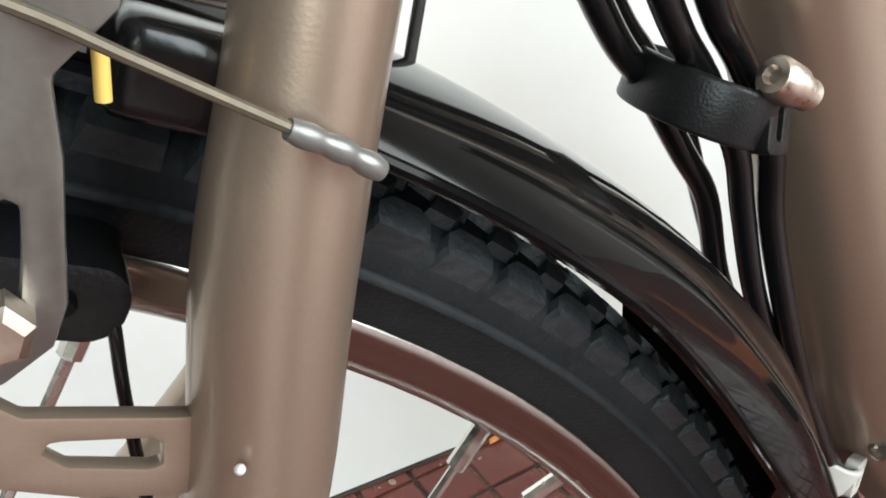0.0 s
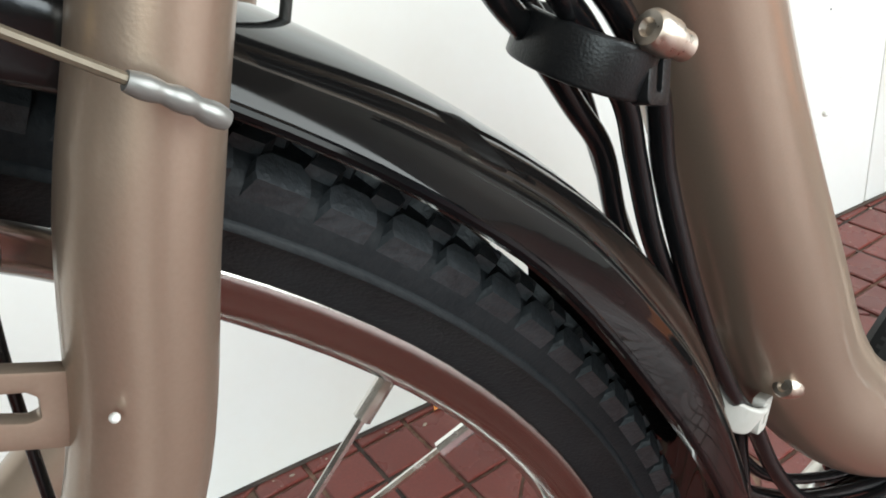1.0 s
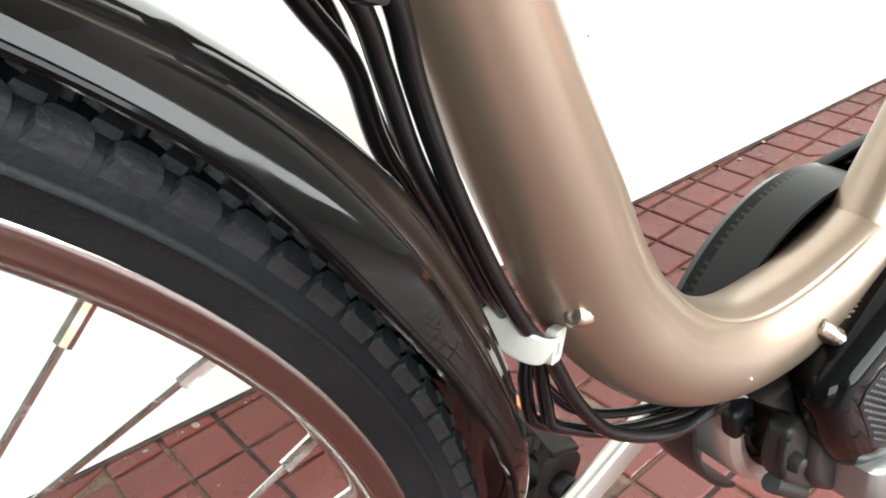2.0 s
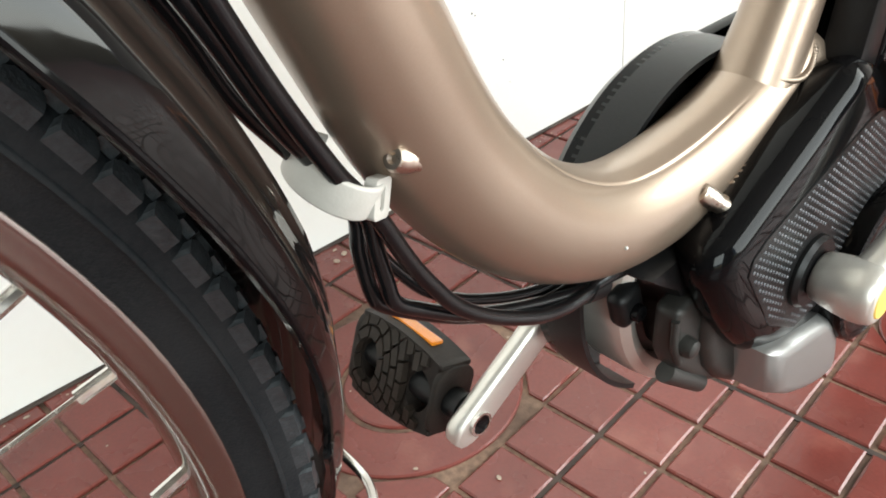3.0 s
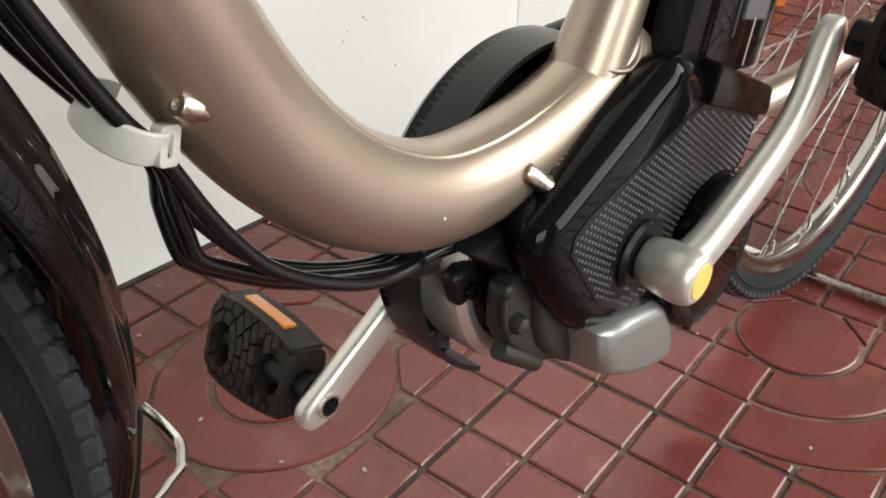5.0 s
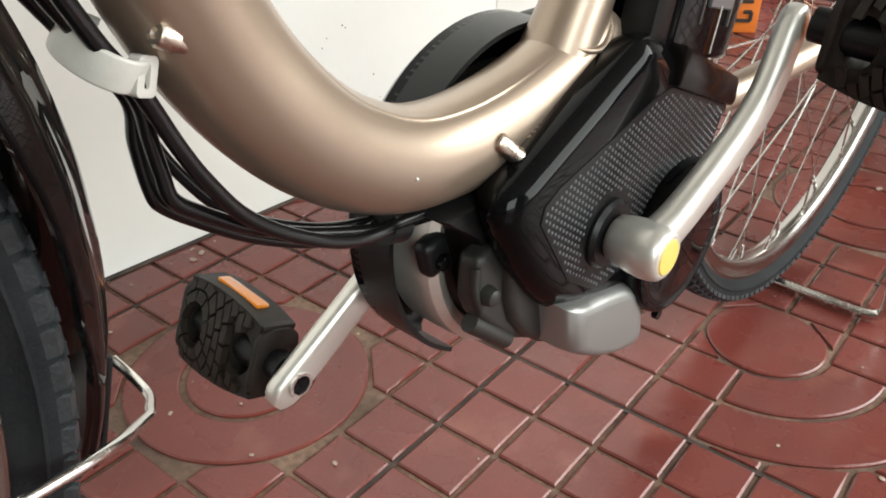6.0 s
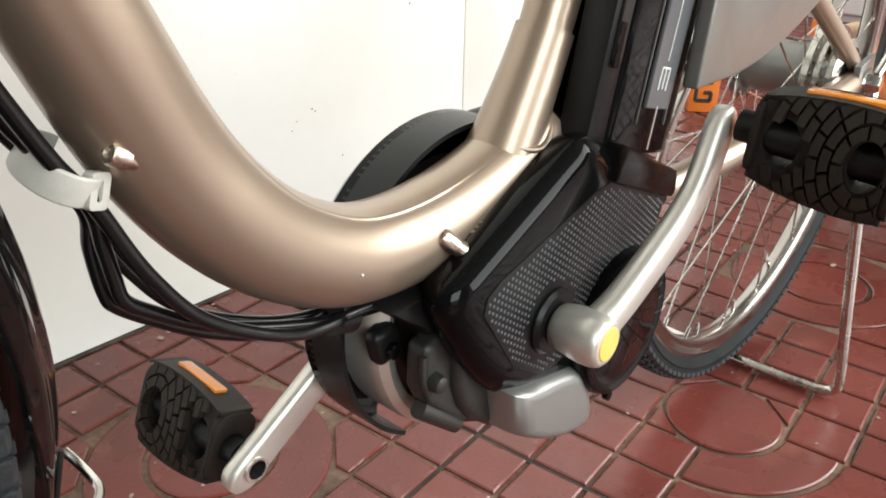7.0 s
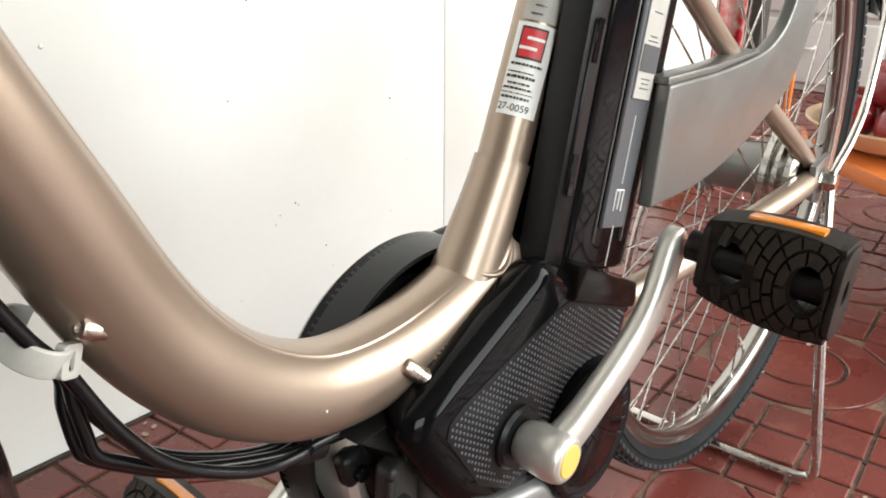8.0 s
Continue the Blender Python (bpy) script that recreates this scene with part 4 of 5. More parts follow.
# they come down from the handlebar, through the black clip, the grey clip and a loose loop, to the tie
UPPER = ((-0.3660, -0.046, 0.6350), (-0.3450, -0.036, 0.6020), (-0.3320, -0.030, 0.5870), (-0.3170, -0.024, 0.5660))
cable([(x - 0.004, y + 0.008, z) for x, y, z in UPPER] + [(-0.3095, -0.012, 0.5490), (-0.3030, -0.010, 0.5240), (-0.2870, -0.004, 0.4940), (-0.2740, 0.002, 0.4660), (-0.2560, 0.008, 0.4390), (-0.2388, 0.008, 0.4119), (-0.2388, 0.008, 0.3944), (-0.2367, 0.008, 0.3747), (-0.2329, 0.008, 0.3664), (-0.2179, 0.008, 0.3534), (-0.1951, 0.008, 0.3368), (-0.1653, 0.008, 0.3211), (-0.1377, 0.008, 0.3139), (-0.1180, 0.008, 0.3126), (-0.0700, 0.008, 0.3080)], 0.0031)
cable([(x + 0.004, y - 0.001, z + 0.001) for x, y, z in UPPER] + [(-0.3060, -0.021, 0.5480), (-0.2975, -0.018, 0.5200), (-0.2825, -0.013, 0.4890), (-0.2690, -0.008, 0.4610), (-0.2530, -0.002, 0.4360), (-0.2406, -0.002, 0.4149), (-0.2385, -0.002, 0.3995), (-0.2365, -0.002, 0.3854), (-0.2339, -0.002, 0.3733), (-0.2228, -0.002, 0.3632), (-0.2009, -0.002, 0.3473), (-0.1724, -0.002, 0.3328), (-0.1389, -0.002, 0.3200), (-0.1180, -0.002, 0.3150), (-0.0700, -0.002, 0.3060)], 0.0031)
cable([(x + 0.011, y - 0.004, z + 0.003) for x, y, z in UPPER] + [(-0.2985, -0.023, 0.5440), (-0.2900, -0.021, 0.5160), (-0.2780, -0.017, 0.4870), (-0.2670, -0.014, 0.4630), (-0.2544, -0.012, 0.4381), (-0.2440, -0.011, 0.4215), (-0.2322, -0.010, 0.3956), (-0.2231, -0.010, 0.3788), (-0.2104, -0.010, 0.3606), (-0.1927, -0.010, 0.3451), (-0.1694, -0.010, 0.3306), (-0.1496, -0.008, 0.3220), (-0.1300, -0.006, 0.3180), (-0.1180, -0.004, 0.3170), (-0.0700, -0.006, 0.3120)], 0.0033)
cable([(x + 0.002, y + 0.014, z + 0.002) for x, y, z in UPPER] + [(-0.3060, -0.006, 0.5460), (-0.2970, -0.004, 0.5200), (-0.2830, 0.002, 0.4900), (-0.2690, 0.008, 0.4640), (-0.2540, 0.012, 0.4380), (-0.2390, 0.012, 0.4150), (-0.2300, 0.012, 0.3900), (-0.2200, 0.012, 0.3720), (-0.2060, 0.012, 0.3540), (-0.1830, 0.012, 0.3370), (-0.1500, 0.012, 0.3210), (-0.1180, 0.012, 0.3140), (-0.0700, 0.012, 0.3110)], 0.0026)
tie = part("cable_tie", tube([Vector((-0.124, 0.004, 0.315)), Vector((-0.112, 0.004, 0.3115))], 0.0105, 18), M["black"], bike, "black cable tie")


def cable_clip(at, along, mat, label, reach, screw):
    """A strap round the cables, with a slotted tab and a screw on the tube's side; reach is its half length before the tube."""
    along = Vector(along).normalized()
    fwd = (Vector((-1, 0, 0)) - along * Vector((-1, 0, 0)).dot(along)).normalized()
    side = fwd.cross(along) if fwd.cross(along).y > 0 else along.cross(fwd)
    m = Matrix(((fwd.x, side.x, along.x, at[0]), (fwd.y, side.y, along.y, at[1]), (fwd.z, side.z, along.z, at[2]), (0, 0, 0, 1)))
    ring = [Vector((reach * math.cos(t) - 0.001, 0.0160 * math.sin(t) - 0.001, 0)) for t in [radians(-128 + 250 * k / 30) for k in range(31)]]
    bm = bmesh.new()
    sweep(bm, ring, [(a, b) for a, b in round_rect(0.0118, 0.0024, 0.0010, 3)], Z)
    clip = part("cable_clip", bm, mat, bike, label)
    clip.matrix_basis = m
    tab = slab(round_rect(0.0098, 0.0136, 0.0020, 3), -0.0022, 0.0022, 0.0008, "xz", 2, holes=(round_rect(0.0024, 0.0080, 0.0009, 2),))
    t1 = part("clip_tab", tab, mat, clip)
    t1.matrix_basis = Matrix.Translation((-reach * 0.66, -0.0146, 0.0004)) @ Matrix.Rotation(radians(-14), 4, "Z") @ Matrix.Rotation(radians(-22), 4, "X")
    out = Vector((-0.84, -0.10, 0.52)).normalized()
    foot = Vector(screw) - out * 0.0085
    sc = part("clip_screw", turned([(0, 0), (0.0034, 0), (0.0034, 0.0050), (0.0043, 0.0056), (0.0044, 0.0118), (0.0036, 0.0130), (0.0020, 0.0132), (0.0014, 0.0118), (0, 0.0118)], 20, "z"), M["brass"], clip, "worn brass-coloured screw")
    sc.matrix_basis = m.inverted() @ Matrix.Translation(foot) @ out.to_track_quat("Z", "Y").to_matrix().to_4x4()
    return clip


cable_clip((-0.250, 0.0, 0.4330), (0.44, -0.27, 0.84), M["clip"], "pale grey plastic cable clip", 0.0125, (-0.2351, -0.0185, 0.4374))
cable_clip((-0.3270, -0.026, 0.5835), (0.40, -0.12, 0.90), M["black"], "black plastic cable clip", 0.0140, (-0.3198, -0.0445, 0.5877))

# ---- sticker on the seat tube ----
def tube_patch(name, d0, d1, a0, a1, lift, mat, parent, r=0.0162, thick=0.0002, label=""):
    """A thin curved patch on the seat tube; angles turn from the front towards the left side."""
    u, v = Vector((-1, 0, 0)), Vector((0, -1, 0))
    u = (u - seat_dir * u.dot(seat_dir)).normalized()
    bm = bmesh.new()
    n = max(2, int(abs(a1 - a0) / 6))
    rows = []
    for d in (d0, d1):
        for rr in (r + lift, r + lift + thick):
            rows.append([bm.verts.new(seat_at(d) + (u * math.cos(radians(a0 + (a1 - a0) * k / n)) + v * math.sin(radians(a0 + (a1 - a0) * k / n))) * rr) for k in range(n + 1)])
    for k in range(n):
        for i, j in ((1, 3), (0, 2), (0, 1), (2, 3)):
            bm.faces.new((rows[i][k], rows[i][k + 1], rows[j][k + 1], rows[j][k]))
    for e in (0, n):
        bm.faces.new((rows[0][e], rows[1][e], rows[3][e], rows[2][e]))
    return part(name, bm, mat, parent, label)


sticker = tube_patch("sticker", 0.1065, 0.1625, -8, 82, 0.0003, M["label"], bike, label="white sticker with a red emblem and unreadable print")
tube_patch("emblem", 0.1405, 0.1600, 6, 62, 0.0007, M["ink"], sticker)
tube_patch("emblem", 0.1418, 0.1587, 10, 58, 0.0010, M["red_ink"], sticker)
for d in (0.1462, 0.1522):
    tube_patch("emblem", d, d + 0.0018, 22 if d > 0.150 else 10, 58 if d > 0.150 else 46, 0.0013, M["label"], sticker)
for k, (d, a, b, hgt) in enumerate(((0.1365, 0, 66, 0.0015), (0.1320, -2, 52, 0.0008), (0.1288, -3, 58, 0.0017), (0.1250, 3, 50, 0.0012), (0.1220, -4, 58, 0.0013), (0.1195, -6, 62, 0.0006), (0.1163, -4, 58, 0.0015))):
    x = a
    rng = random.Random(k)
    while x < b:
        wdt = rng.uniform(2, 9)
        tube_patch("print_bar", d, d + hgt, x, min(b, x + wdt), 0.0007, M["ink"], sticker)
        x += wdt + rng.uniform(1.0, 2.4)


def bent_text(words, d, a0, size, parent):
    """Printed characters wrapped round the seat tube."""
    curve = bpy.data.curves.new("print_text", "FONT")
    curve.body, curve.size, curve.extrude = words, size, 0.0
    tmp = bpy.data.objects.new("print_text", curve)
    scene.collection.objects.link(tmp)
    bpy.context.view_layer.update()
    me = bpy.data.meshes.new_from_object(tmp.evaluated_get(bpy.context.evaluated_depsgraph_get()))
    bpy.data.objects.remove(tmp)
    bpy.data.curves.remove(curve)
    u, v = Vector((-1, 0, 0)), Vector((0, -1, 0))
    u = (u - seat_dir * u.dot(seat_dir)).normalized()
    rr = 0.0162 + 0.0009
    bm = bmesh.new()
    bm.from_mesh(me)
    bpy.data.meshes.remove(me)
    for w in bm.verts:
        ang = radians(a0) + w.co.x / rr
        w.co = seat_at(d + w.co.y) + (u * math.cos(ang) + v * math.sin(ang)) * rr
    part("print_text", bm, M["ink"], parent)


bent_text("27-0059", 0.1092, -6, 0.0061, sticker)
faded = tube_patch("sticker", 0.1640, 0.215, -2, 78, 0.0003, M["clip"], bike, label="pale worn sticker with faint print")
for k in range(9):
    tube_patch("print_bar", 0.1675 + 0.005 * k, 0.1685 + 0.005 * k, 16 + 5 * (k % 3), 40 + 6 * (k % 2), 0.0007, M["grey_panel"], faded)

# marks on the battery panel and bright lettering strokes on the tube
for pts in (((-0.007, 0.040), (0.006, 0.040)), ((-0.007, 0.040), (-0.007, 0.026)), ((-0.0005, 0.040), (-0.0005, 0.027)), ((0.006, 0.040), (0.006, 0.026))):
    part("panel_mark", tube([Vector((a * 0.8 + 0.007, -0.0460, b - 0.004)) for a, b in pts], 0.0008, 6), M["stencil"], battery)

# ---- brake, lamp bracket and bare cable end at the fork ----
brake = part("front_brake", slab([(0.1556, 0.2858), (0.1662, 0.2894), (0.1640, 0.2781), (0.1575, 0.2739), (0.1564, 0.2671), (0.1545, 0.2602), (0.1528, 0.2538), (0.1505, 0.2500), (0.1452, 0.2475), (0.1411, 0.2504), (0.1413, 0.257), (0.1456, 0.267), (0.1500, 0.2717), (0.1525, 0.2779)], -0.048, -0.0445, 0.0009, "xz", 2,
              holes=([(0.1491, 0.255), (0.1506, 0.2593), (0.1520, 0.2640), (0.151, 0.2650), (0.1493, 0.2641), (0.1466, 0.2577), (0.1471, 0.2553)],)), M["steel"], bike, "silver brake arm with a long slot")
brake.matrix_basis = FRONT
part("pivot_nut", moved(turned([(0, 0), (0.0032, 0), (0.0032, -0.003), (0.0022, -0.004), (0, -0.004)], 6, "y"), Matrix.Translation((0.1470, -0.048, 0.2545))), M["brass"], brake)
pd = part("brake_pad", slab(round_rect(0.026, 0.0105, 0.0048, 5), -0.029, -0.013, 0.0014, "xz", 2), M["black"], brake, "black rubber brake pad")
pd.matrix_basis = Matrix.Translation((0.1455, 0, 0.2455)) @ Matrix.Rotation(radians(27), 4, "Y")
part("pad_bolt", moved(turned([(0, -0.0312), (0.0011, -0.0312), (0.0015, -0.0305), (0.0015, -0.028), (0, -0.028)], 12), Matrix.Translation((0.1505, 0, 0.2437))), M["gloss"], brake)
hld = part("pad_holder", box(0.016, 0.010, 0.011, 0.003, 3), M["cable"], brake)
hld.matrix_basis = Matrix.Translation((0.1690, -0.030, 0.2665)) @ Matrix.Rotation(radians(27), 4, "Y")
lb = part("lamp_bracket", slab([(0.1622, 0.2284), (0.1578, 0.2302), (0.1436, 0.2367), (0.1411, 0.2404), (0.1308, 0.2491), (0.1269, 0.2375), (0.1382, 0.2288), (0.1464, 0.2229), (0.1556, 0.2185), (0.1606, 0.2169)], -0.0385, -0.036, 0.0005, "xz", 2,
          holes=([(0.144, 0.231), (0.145, 0.2322), (0.1463, 0.2319), (0.1548, 0.2283), (0.1558, 0.227), (0.1552, 0.224), (0.1538, 0.2239), (0.1457, 0.2283)],)), M["paint"], fork, "champagne steel bracket with a slot")
part("bracket_weld", tube(spline([(0.1608, -0.0392, 0.2290), (0.1600, -0.0396, 0.2230), (0.1590, -0.0392, 0.2172)], 5), 0.0010, 8), M["paint"], lb)
wire = part("brake_cable", tube(spline([(0.138, -0.049, 0.2918), (0.1559, -0.049, 0.2803), (0.1641, -0.049, 0.274), (0.1769, -0.0488, 0.2641)], 6), 0.00062, 8, Z), M["wire"], fork, "bare brake cable end")
bead = bmesh.new()
line = spline([(0.1748, -0.0487, 0.2655), (0.1793, -0.0485, 0.2622), (0.1832, -0.0483, 0.2587)], 9)
sweep(bead, line, lambda u: circle(0.00105 + 0.0003 * abs(math.sin(u * math.pi * 3)), 14), Z)
part("cable_ferrule", bead, M["satin"], fork, "crimped bright cable ferrule")
part("cable_tip", tube([(0.1617, -0.040, 0.2734), (0.1607, -0.040, 0.2686)], 0.0008, 10), M["yellow"], fork, "small yellow cable tip")
part("hanging_cable", tube(spline([(0.155, -0.028, 0.242), (0.1544, -0.028, 0.2368), (0.1528, -0.028, 0.2258), (0.1506, -0.029, 0.2036), (0.149, -0.030, 0.1818)], 6), 0.0009, 10), M["cable"], fork, "thin black cable hanging behind the bracket")
speck = bmesh.new()
bmesh.ops.create_icosphere(speck, subdivisions=2, radius=0.0007)
part("paint_chip", moved(speck, Matrix.Translation((0.1630, -0.0462, 0.2263))), M["stencil"], fork)
part("fender_strut", tube([(0.2053, 0.0, 0.2482), (0.2089, 0.0, 0.2605), (0.2168, 0.0, 0.2826)], 0.0010, 10), M["cast"], fork, "thin grey strut over the fender")

# pale strokes of lettering on the upper tube
for x0, z0, x1, z1 in ((-0.2885, 0.618, -0.2845, 0.611), (-0.2855, 0.612, -0.2820, 0.6075), (-0.2820, 0.6075, -0.2808, 0.6025), (-0.2845, 0.606, -0.2832, 0.601)):
    part("letter_stroke", tube([Vector((x0, -0.0400, z0)), Vector((x1, -0.0404, z1))], 0.0007, 6), M["label"], frame_part)

# ---- goods and furniture beyond the rear wheel ----
def low_table():
    top = part("low_table", slab([(-0.30, -0.24), (0.30, -0.24), (0.30, 0.24), (-0.30, 0.24)], 0.175, 0.200, 0.004, "xy", 2), M["orange_wood"], None, "low orange painted wooden table on the tile floor")
    tagged(top, category="table")
    for sx in (-1, 1):
        for sy in (-1, 1):
            part("leg", box(0.03, 0.03, 0.175, 0.003, 2, at=(sx * 0.26, sy * 0.20, 0.0875)), M["orange_wood"], top)
        part("apron", box(0.012, 0.40, 0.03, 0.002, 1, at=(sx * 0.262, 0, 0.16)), M["orange_wood"], top)
    return top


table = low_table()
table.matrix_world = Matrix.Translation((1.145, -0.225, 0.0)) @ Matrix.Rotation(math.atan2(-0.78, -0.62), 4, "Z")
bowl = part("fruit_bowl", lathe(bmesh.new(), [(0.0, 0.004), (0.07, 0.004), (0.115, 0.022), (0.142, 0.046), (0.150, 0.050), (0.150, 0.046), (0.118, 0.016), (0.07, 0.0), (0.0, 0.0)], 48, "z"), M["bowl"], None, "shallow cream bowl on the orange table")
tagged(bowl, category="bowl")
BOWL = Vector((1.195, 0.005, 0.200))
bowl.location = BOWL


def apple(at, r, turn):
    prof = []
    for k in range(15):
        t = math.pi * k / 14
        rr = r * (math.sin(t) ** 0.86) * (1.0 + 0.05 * math.cos(t))
        zz = -r * 0.92 * math.cos(t) - (0.16 * r if k == 14 else 0.03 * r if k == 13 else 0) + (0.12 * r if k == 0 else 0)
        prof.append((max(rr, 0.0), zz))
    ob = part("apple", turned(prof, 28, "z"), M["apple"], None, "dark red apple lying in the bowl")
    tagged(ob, category="fruit", group="apples in the bowl")
    part("stalk", tube([(0, 0, r * 0.72), (0.003, 0, r * 1.05)], 0.0012, 6), M["orange_wood"], ob)
    ob.matrix_world = Matrix.Translation(at) @ Euler(turn).to_matrix().to_4x4()
    return ob


rng = random.Random(7)
for k in range(6):
    a = radians(60 * k + 12)
    apple((BOWL.x + 0.083 * math.cos(a), BOWL.y + 0.083 * math.sin(a), BOWL.z + 0.054), 0.0395, (rng.uniform(-0.5, 0.5), rng.uniform(-0.5, 0.5), rng.uniform(0, 6)))
for k in range(3):
    a = radians(120 * k + 40)
    apple((BOWL.x + 0.043 * math.cos(a), BOWL.y + 0.043 * math.sin(a), BOWL.z + 0.112), 0.0395, (rng.uniform(-0.5, 0.5), rng.uniform(-0.5, 0.5), rng.uniform(0, 6)))

cabinet = part("drawer_cabinet", box(0.5, 1.1, 0.95, 0.006, 2, at=(0, 0, 0.475)), M["white"], None, "white drawer cabinet standing on the tile floor")
tagged(cabinet, category="cabinet")
cabinet.matrix_world = Matrix.Translation((2.85, 0.35, 0.0))
for k in range(4):
    for s in (-1, 1):
        d = part("drawer", box(0.02, 0.53, 0.205, 0.008, 3, at=(-0.258, s * 0.272, 0.13 + 0.225 * k)), M["white"], cabinet)
        part("drawer_handle", tube(spline([(-0.268, s * 0.272 - 0.05, 0.15 + 0.225 * k), (-0.29, s * 0.272 - 0.04, 0.145 + 0.225 * k), (-0.29, s * 0.272 + 0.04, 0.145 + 0.225 * k), (-0.268, s * 0.272 + 0.05, 0.15 + 0.225 * k)], 5), 0.005, 8, Z), M["white"], d)


def goods_bag(at, size, turn):
    bm = bmesh.new()
    bmesh.ops.create_grid(bm, x_segments=14, y_segments=14, size=0.5)
    back = bmesh.ops.duplicate(bm, geom=bm.verts[:] + bm.edges[:] + bm.faces[:])
    bv = {v for v in back["geom"] if isinstance(v, bmesh.types.BMVert)}
    for v in bm.verts:
        x, y = v.co.x * 2, v.co.y * 2
        puff = max(0.0, (1 - x ** 4) * (1 - y ** 4)) ** 0.6
        wr = 0.06 * noise.noise(Vector((x * 3, y * 3, 5.0 if v in bv else 1.0)))
        v.co = Vector((x * size[0] / 2, (1 if v in bv else -1) * (puff + wr * puff) * size[1] / 2, (y + 1) * size[2] / 2))
    bmesh.ops.remove_doubles(bm, verts=bm.verts, dist=0.0008)
    ob = part("goods_bag", bm, M["red_bag"], None, "red printed film bag of goods standing on the floor")
    tagged(ob, category="bag", group="bags of goods")
    ob.matrix_world = Matrix.Translation(at) @ Matrix.Rotation(radians(turn), 4, "Z")
    return ob


goods_bag((1.96, 0.70, 0.0), (0.24, 0.14, 0.46), 84)
goods_bag((2.15, 0.98, 0.0), (0.22, 0.14, 0.40), 78)
post = part("timber_post", box(0.05, 0.045, 0.9, 0.004, 2, at=(0, 0, 0.45)), M["dim_wall"], None, "dark brown timber post standing on the floor")
tagged(post, category="post")
post.location = (1.92, 0.535, 0.0)
strip = part("orange_pole", box(0.012, 0.014, 0.50, 0.003, 2, at=(0, 0, 0.25)), M["orange_plastic"], None, "slim orange pole standing on the floor")
tagged(strip, category="pole")
strip.location = (1.64, 0.335, 0.0)
crate = part("goods_crate", box(0.035, 0.062, 0.088, 0.004, 2, at=(0, 0, 0.044)), M["orange_plastic"], None, "small orange printed box standing on the floor")
tagged(crate, category="box")
crate.matrix_world = Matrix.Translation((1.352, 0.452, 0.0)) @ Matrix.Rotation(radians(38), 4, "Z")
for y0, z0, y1, z1 in ((0.018, 0.066, -0.014, 0.066), (0.018, 0.066, 0.018, 0.026), (0.018, 0.026, -0.014, 0.026), (-0.014, 0.026, -0.014, 0.044), (-0.014, 0.044, 0.002, 0.044)):
    part("print_stroke", tube([(-0.0176, y0, z0), (-0.0176, y1, z1)], 0.0042, 6, Z), M["ink"], crate)

# ---- floor: red clay tiles, each cut into cells by grooves, with rings ----
TILE_O, TILE_T, CELL = Vector((0.1724, 0.0019, 0)), 0.067, 0.0613
NX = 6


def cell_rects():
    """The raised cells of one tile, from its corner, in cells."""
    g = 0.042
    out = []
    for i in range(NX):
        for j in range(NX):
            out.append((i + g, j + g, i + 1 - g, j + 1 - g))
    return out


def clip_poly(poly, cx, cy, r, keep_in):
    """Cuts a polygon by a circle: keeps the part inside or outside."""
    out = []
    n = len(poly)
    ins = [((x - cx) ** 2 + (y - cy) ** 2 < r * r) == keep_in for x, y in poly]
    for k in range(n):
        a, b = poly[k - 1], poly[k]
        if ins[k - 1] != ins[k]:
            lo, hi = 0.0, 1.0
            for _ in range(18):
                mid = (lo + hi) / 2
                x, y = a[0] + (b[0] - a[0]) * mid, a[1] + (b[1] - a[1]) * mid
                if (((x - cx) ** 2 + (y - cy) ** 2 < r * r) == keep_in) == ins[k - 1]:
                    lo = mid
                else:
                    hi = mid
            out.append((a[0] + (b[0] - a[0]) * lo, a[1] + (b[1] - a[1]) * lo))
        if ins[k]:
            out.append(b)
    return out


def dense(poly, step=0.12):
    out = []
    for k in range(len(poly)):
        a, b = poly[k - 1], poly[k]
        m = max(1, int(math.hypot(b[0] - a[0], b[1] - a[1]) / step))
        out += [(a[0] + (b[0] - a[0]) * i / m, a[1] + (b[1] - a[1]) * i / m) for i in range(m)]
    return out


def pad(verts, faces, poly, h=0.0042, ch=0.0012):
    """One raised cell with a chamfered edge."""
    n = len(poly)
    if n < 3:
        return
    cx, cy = sum(p[0] for p in poly) / n, sum(p[1] for p in poly) / n
    i0 = len(verts)
    for k, (x, y) in enumerate(poly):
        verts.append((x * CELL, y * CELL, -h))
    for k, (x, y) in enumerate(poly):
        verts.append((x * CELL, y * CELL, -ch))
    for k, (x, y) in enumerate(poly):
        d = math.hypot(cx - x, cy - y) + 1e-6
        s = min(0.4, 0.032 / d)
        verts.append(((x + (cx - x) * s) * CELL, (y + (cy - y) * s) * CELL, 0.0))
    for k in range(n):
        k2 = (k + 1) % n
        faces.append([i0 + k, i0 + k2, i0 + n + k2, i0 + n + k])
        faces.append([i0 + n + k, i0 + n + k2, i0 + 2 * n + k2, i0 + 2 * n + k])
    faces.append([i0 + 2 * n + k for k in range(n)])


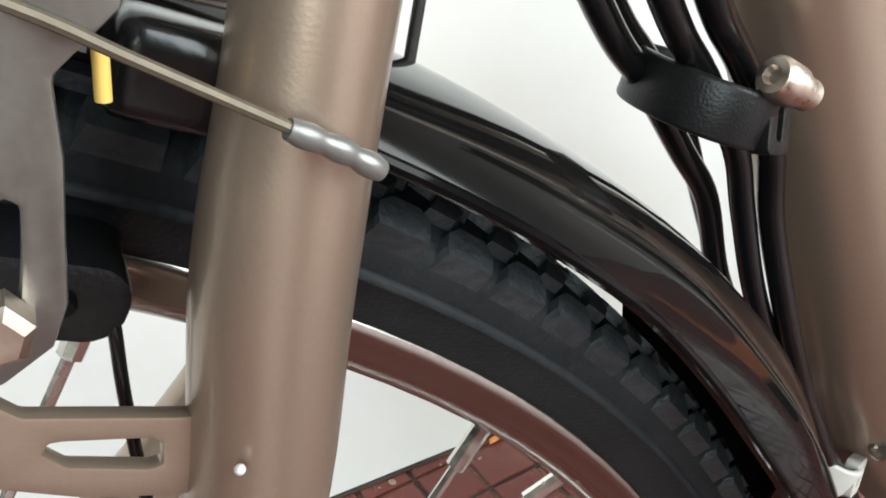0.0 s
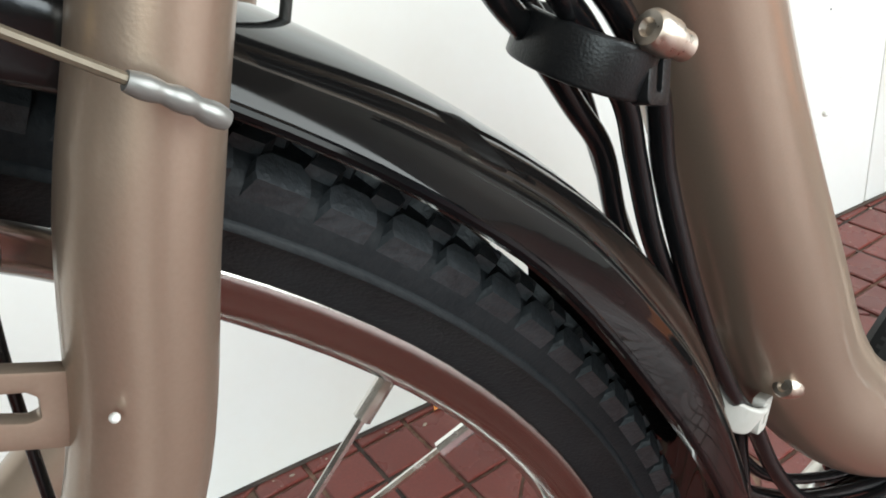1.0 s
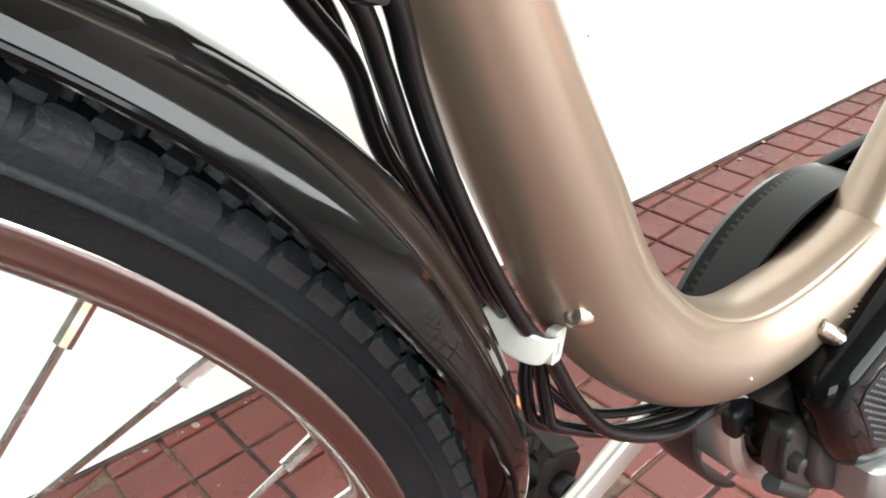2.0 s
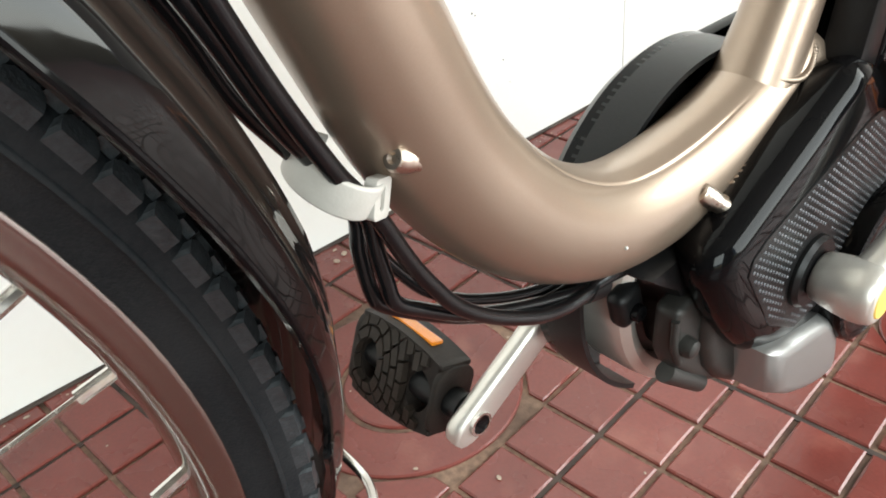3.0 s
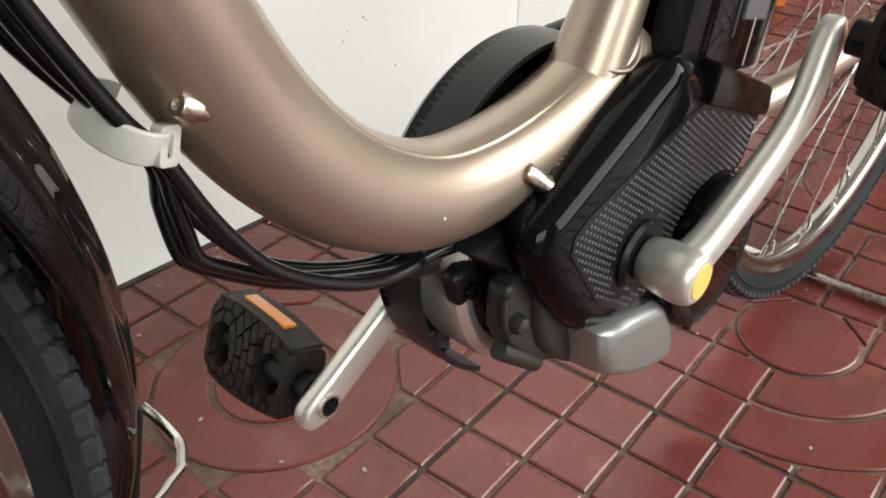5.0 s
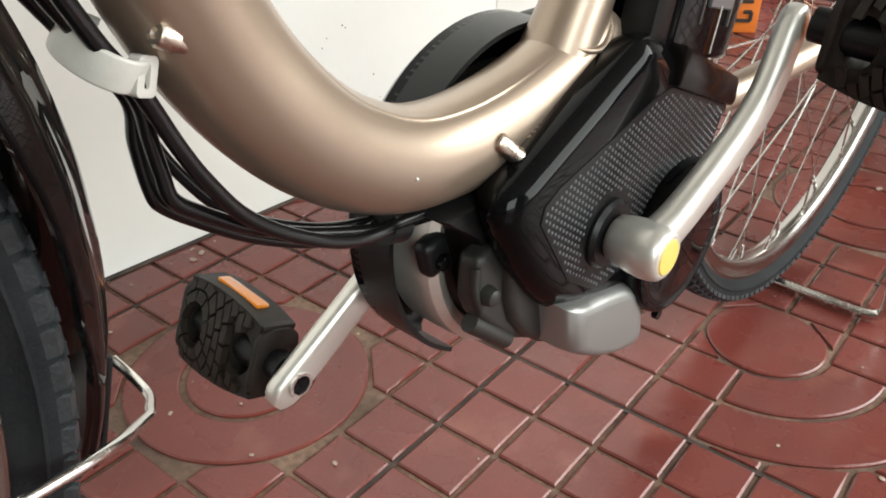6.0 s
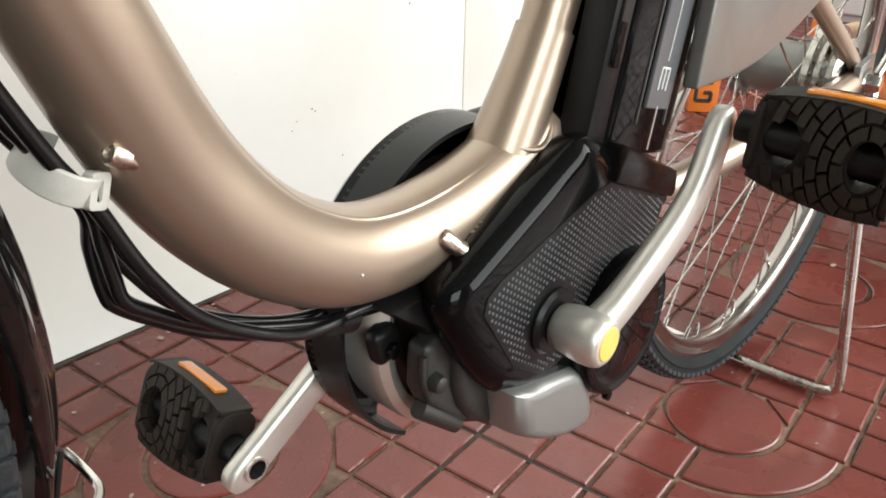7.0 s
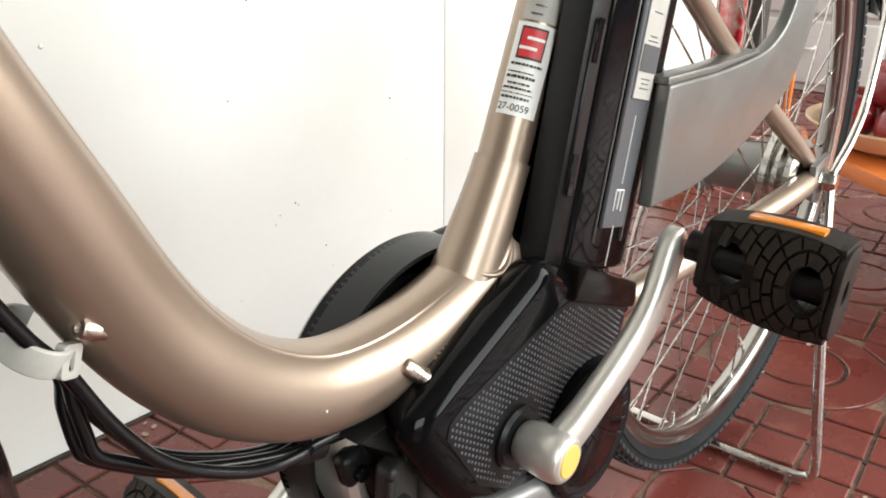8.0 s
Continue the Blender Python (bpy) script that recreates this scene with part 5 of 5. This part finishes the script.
def ring_pad(verts, faces, c, r0, r1, n=72, h=0.0042, ch=0.0012, e=0.026):
    """A smooth raised ring (a disc when r0 is 0)."""
    rows = [(r1, -h), (r1, -ch), (r1 - e, 0.0)] + ([(r0 + e, 0.0), (r0, -ch), (r0, -h)] if r0 else [])
    i0 = len(verts)
    for r, z in rows:
        for k in range(n):
            t = 2 * math.pi * k / n
            verts.append(((c + r * math.cos(t)) * CELL, (c + r * math.sin(t)) * CELL, z))
    for a in range(len(rows) - 1):
        for k in range(n):
            k2 = (k + 1) % n
            faces.append([i0 + a * n + k, i0 + a * n + k2, i0 + (a + 1) * n + k2, i0 + (a + 1) * n + k])
    if not r0:
        faces.append([i0 + 2 * n + k for k in range(n)])


def tile_mesh(name, radii):
    """A tile with a grid of cells round smooth rings of these radii."""
    verts, faces = [], []
    c = NX / 2
    gap = 0.05
    for x0, y0, x1, y1 in cell_rects():
        p = dense([(x0, y0), (x1, y0), (x1, y1), (x0, y1)])
        if radii:
            p = clip_poly(p, c, c, radii[-1] + gap, False)
        if len(p) > 2 and abs(sum(p[n - 1][0] * p[n][1] - p[n][0] * p[n - 1][1] for n in range(len(p)))) / 2 > 0.09:
            pad(verts, faces, p)
    last = 0.0
    for r in radii:
        ring_pad(verts, faces, c, last + gap if last else 0.0, r - gap)
        last = r
    me = bpy.data.meshes.new(name)
    me.from_pydata(verts, [], faces)
    me.materials.append(M["tile"])
    return me


def arc_pad(verts, faces, c, r0, r1, a0, a1, n=24, h=0.0042, ch=0.0012, e=0.026):
    """A raised piece of a ring between two angles."""
    cut = 0.045
    rows = [(r1, -h), (r1, -ch), (r1 - e, 0.0), (r0 + e, 0.0), (r0, -ch), (r0, -h)]
    i0 = len(verts)
    for r, z in rows:
        g = math.degrees(cut / r)
        for k in range(n + 1):
            t = radians(a0 + g + (a1 - a0 - 2 * g) * k / n)
            verts.append(((c + r * math.cos(t)) * CELL, (c + r * math.sin(t)) * CELL, z))
    m = n + 1
    for a in range(len(rows) - 1):
        for k in range(n):
            faces.append([i0 + a * m + k, i0 + a * m + k + 1, i0 + (a + 1) * m + k + 1, i0 + (a + 1) * m + k])
    for k in (0, n):
        faces.append([i0 + a * m + k for a in range(len(rows))])


def fan_mesh(name, radii):
    """A tile of cells round a disc, with rings of these radii in one quarter only."""
    verts, faces = [], []
    c = NX / 2
    gap = 0.05
    for x0, y0, x1, y1 in cell_rects():
        p = dense([(x0, y0), (x1, y0), (x1, y1), (x0, y1)])
        p = clip_poly(p, c, c, (radii[-1] if x1 <= c and y1 <= c else radii[0]) + gap, False)
        if len(p) > 2 and abs(sum(p[n - 1][0] * p[n][1] - p[n][0] * p[n - 1][1] for n in range(len(p)))) / 2 > 0.03:
            pad(verts, faces, p)
    ring_pad(verts, faces, c, 0.0, radii[0] - gap)
    for r0, r1 in zip(radii, radii[1:]):
        arc_pad(verts, faces, c, r0 + gap, r1 - gap, 180, 270)
    me = bpy.data.meshes.new(name)
    me.from_pydata(verts, [], faces)
    me.materials.append(M["tile"])
    return me


floor = part("floor", box(7.4, 6.2, 0.2, at=(0.7, -0.2, -0.1042)), M["joint"], None, "red clay tile floor with cement-grey grooves")
tagged(floor, category="floor", kind="structure")
RINGED, FAN, GRID = tile_mesh("tile_ringed", (1.0, 1.93)), fan_mesh("tile_fan", (1.0, 1.93, 2.92)), tile_mesh("tile_grid", ())
SIZE = NX * CELL
for a in range(-9, 12):
    for b in range(-9, 8):
        o = Vector(((a * NX) * CELL, (2 + b * NX) * CELL, 0))
        o.rotate(Euler((0, 0, TILE_T)))
        p = TILE_O + o
        mid = p + Vector((SIZE / 2, SIZE / 2, 0))
        if not (-2.95 < mid.x < 4.3 and -3.1 < mid.y < 2.5) or (mid.y > 0.85 and mid.x < 1.75):
            continue
        ob = part("tile", GRID if (a, b) == (-1, -1) else FAN if a == 0 else RINGED, None, floor)
        q = 0 if a == 0 else (a * 7 + b * 13) % 4
        ob.matrix_basis = Matrix.Translation(p) @ Matrix.Rotation(TILE_T, 4, "Z") @ Matrix.Translation((SIZE / 2, SIZE / 2, random.Random(a * 31 + b).uniform(-0.0008, 0.0))) @ Matrix.Rotation(q * math.pi / 2, 4, "Z") @ Matrix.Translation((-SIZE / 2, -SIZE / 2, 0))


def joint_lines():
    """The dark open joints between whole tiles."""
    bms = []
    for k in range(-4, 7):
        bms.append(box(0.0060, 9 * SIZE, 0.0016, at=(k * SIZE, 0.5 * SIZE, -0.0037)))
    for k in range(-4, 6):
        bms.append(box(11 * SIZE, 0.0060, 0.0016, at=(1.0 * SIZE, k * SIZE, -0.0036)))
    return join(*bms)


jl = tagged(part("open_joint", joint_lines(), M["grime"], floor, "dark open joints between the tiles"), kind="stuff")
jl.matrix_basis = Matrix.Translation(TILE_O) @ Matrix.Rotation(TILE_T, 4, "Z") @ Matrix.Translation((0, 2 * CELL, 0))


def debris():
    """Pale flakes, crumbs and a scrap of orange film strewn on the tiles."""
    rng = random.Random(11)
    bms = []
    for _ in range(150):
        x, y = rng.uniform(-0.35, 0.9), rng.uniform(-0.35, 0.53)
        if rng.random() < 0.4:
            y = wall_at(x) - abs(rng.gauss(0, 0.02)) - 0.004
        r = rng.uniform(0.0006, 0.0022) if rng.random() < 0.85 else rng.uniform(0.002, 0.0045)
        b = bmesh.new()
        bmesh.ops.create_icosphere(b, subdivisions=1, radius=r)
        bmesh.ops.scale(b, vec=(rng.uniform(0.6, 1.8), 1.0, 0.3), verts=b.verts)
        bms.append(moved(b, Matrix.Translation((x, y, r * 0.2)) @ Matrix.Rotation(rng.uniform(0, 6.3), 4, "Z")))
    return join(*bms)


tagged(part("floor_debris", debris(), M["joint_pale"], None, "pale crumbs and flakes strewn on the tiles"), category="dirt", kind="stuff")
base_dirt = part("wall_gap", slab([(-2.9, wall_at(-2.9) + 0.001), (1.6, wall_at(1.6) + 0.001), (1.6, wall_at(1.6) - 0.0045), (-2.9, wall_at(-2.9) - 0.0045)], -0.001, 0.0022, 0.0006, "xy", 1), M["grime"], None, "dark dirty gap line at the foot of the wall")
tagged(base_dirt, category="joint", kind="structure")
scrap = part("film_scrap", slab([(0, 0), (0.030, 0.004), (0.034, 0.010), (0.016, 0.012), (0.004, 0.008)], 0.0006, 0.0016, 0.0003, "xy", 1), M["orange"], None, "torn scrap of orange film on the tiles by the wall")
tagged(scrap, category="litter")
scrap.location = (-0.135, 0.528, 0.002)
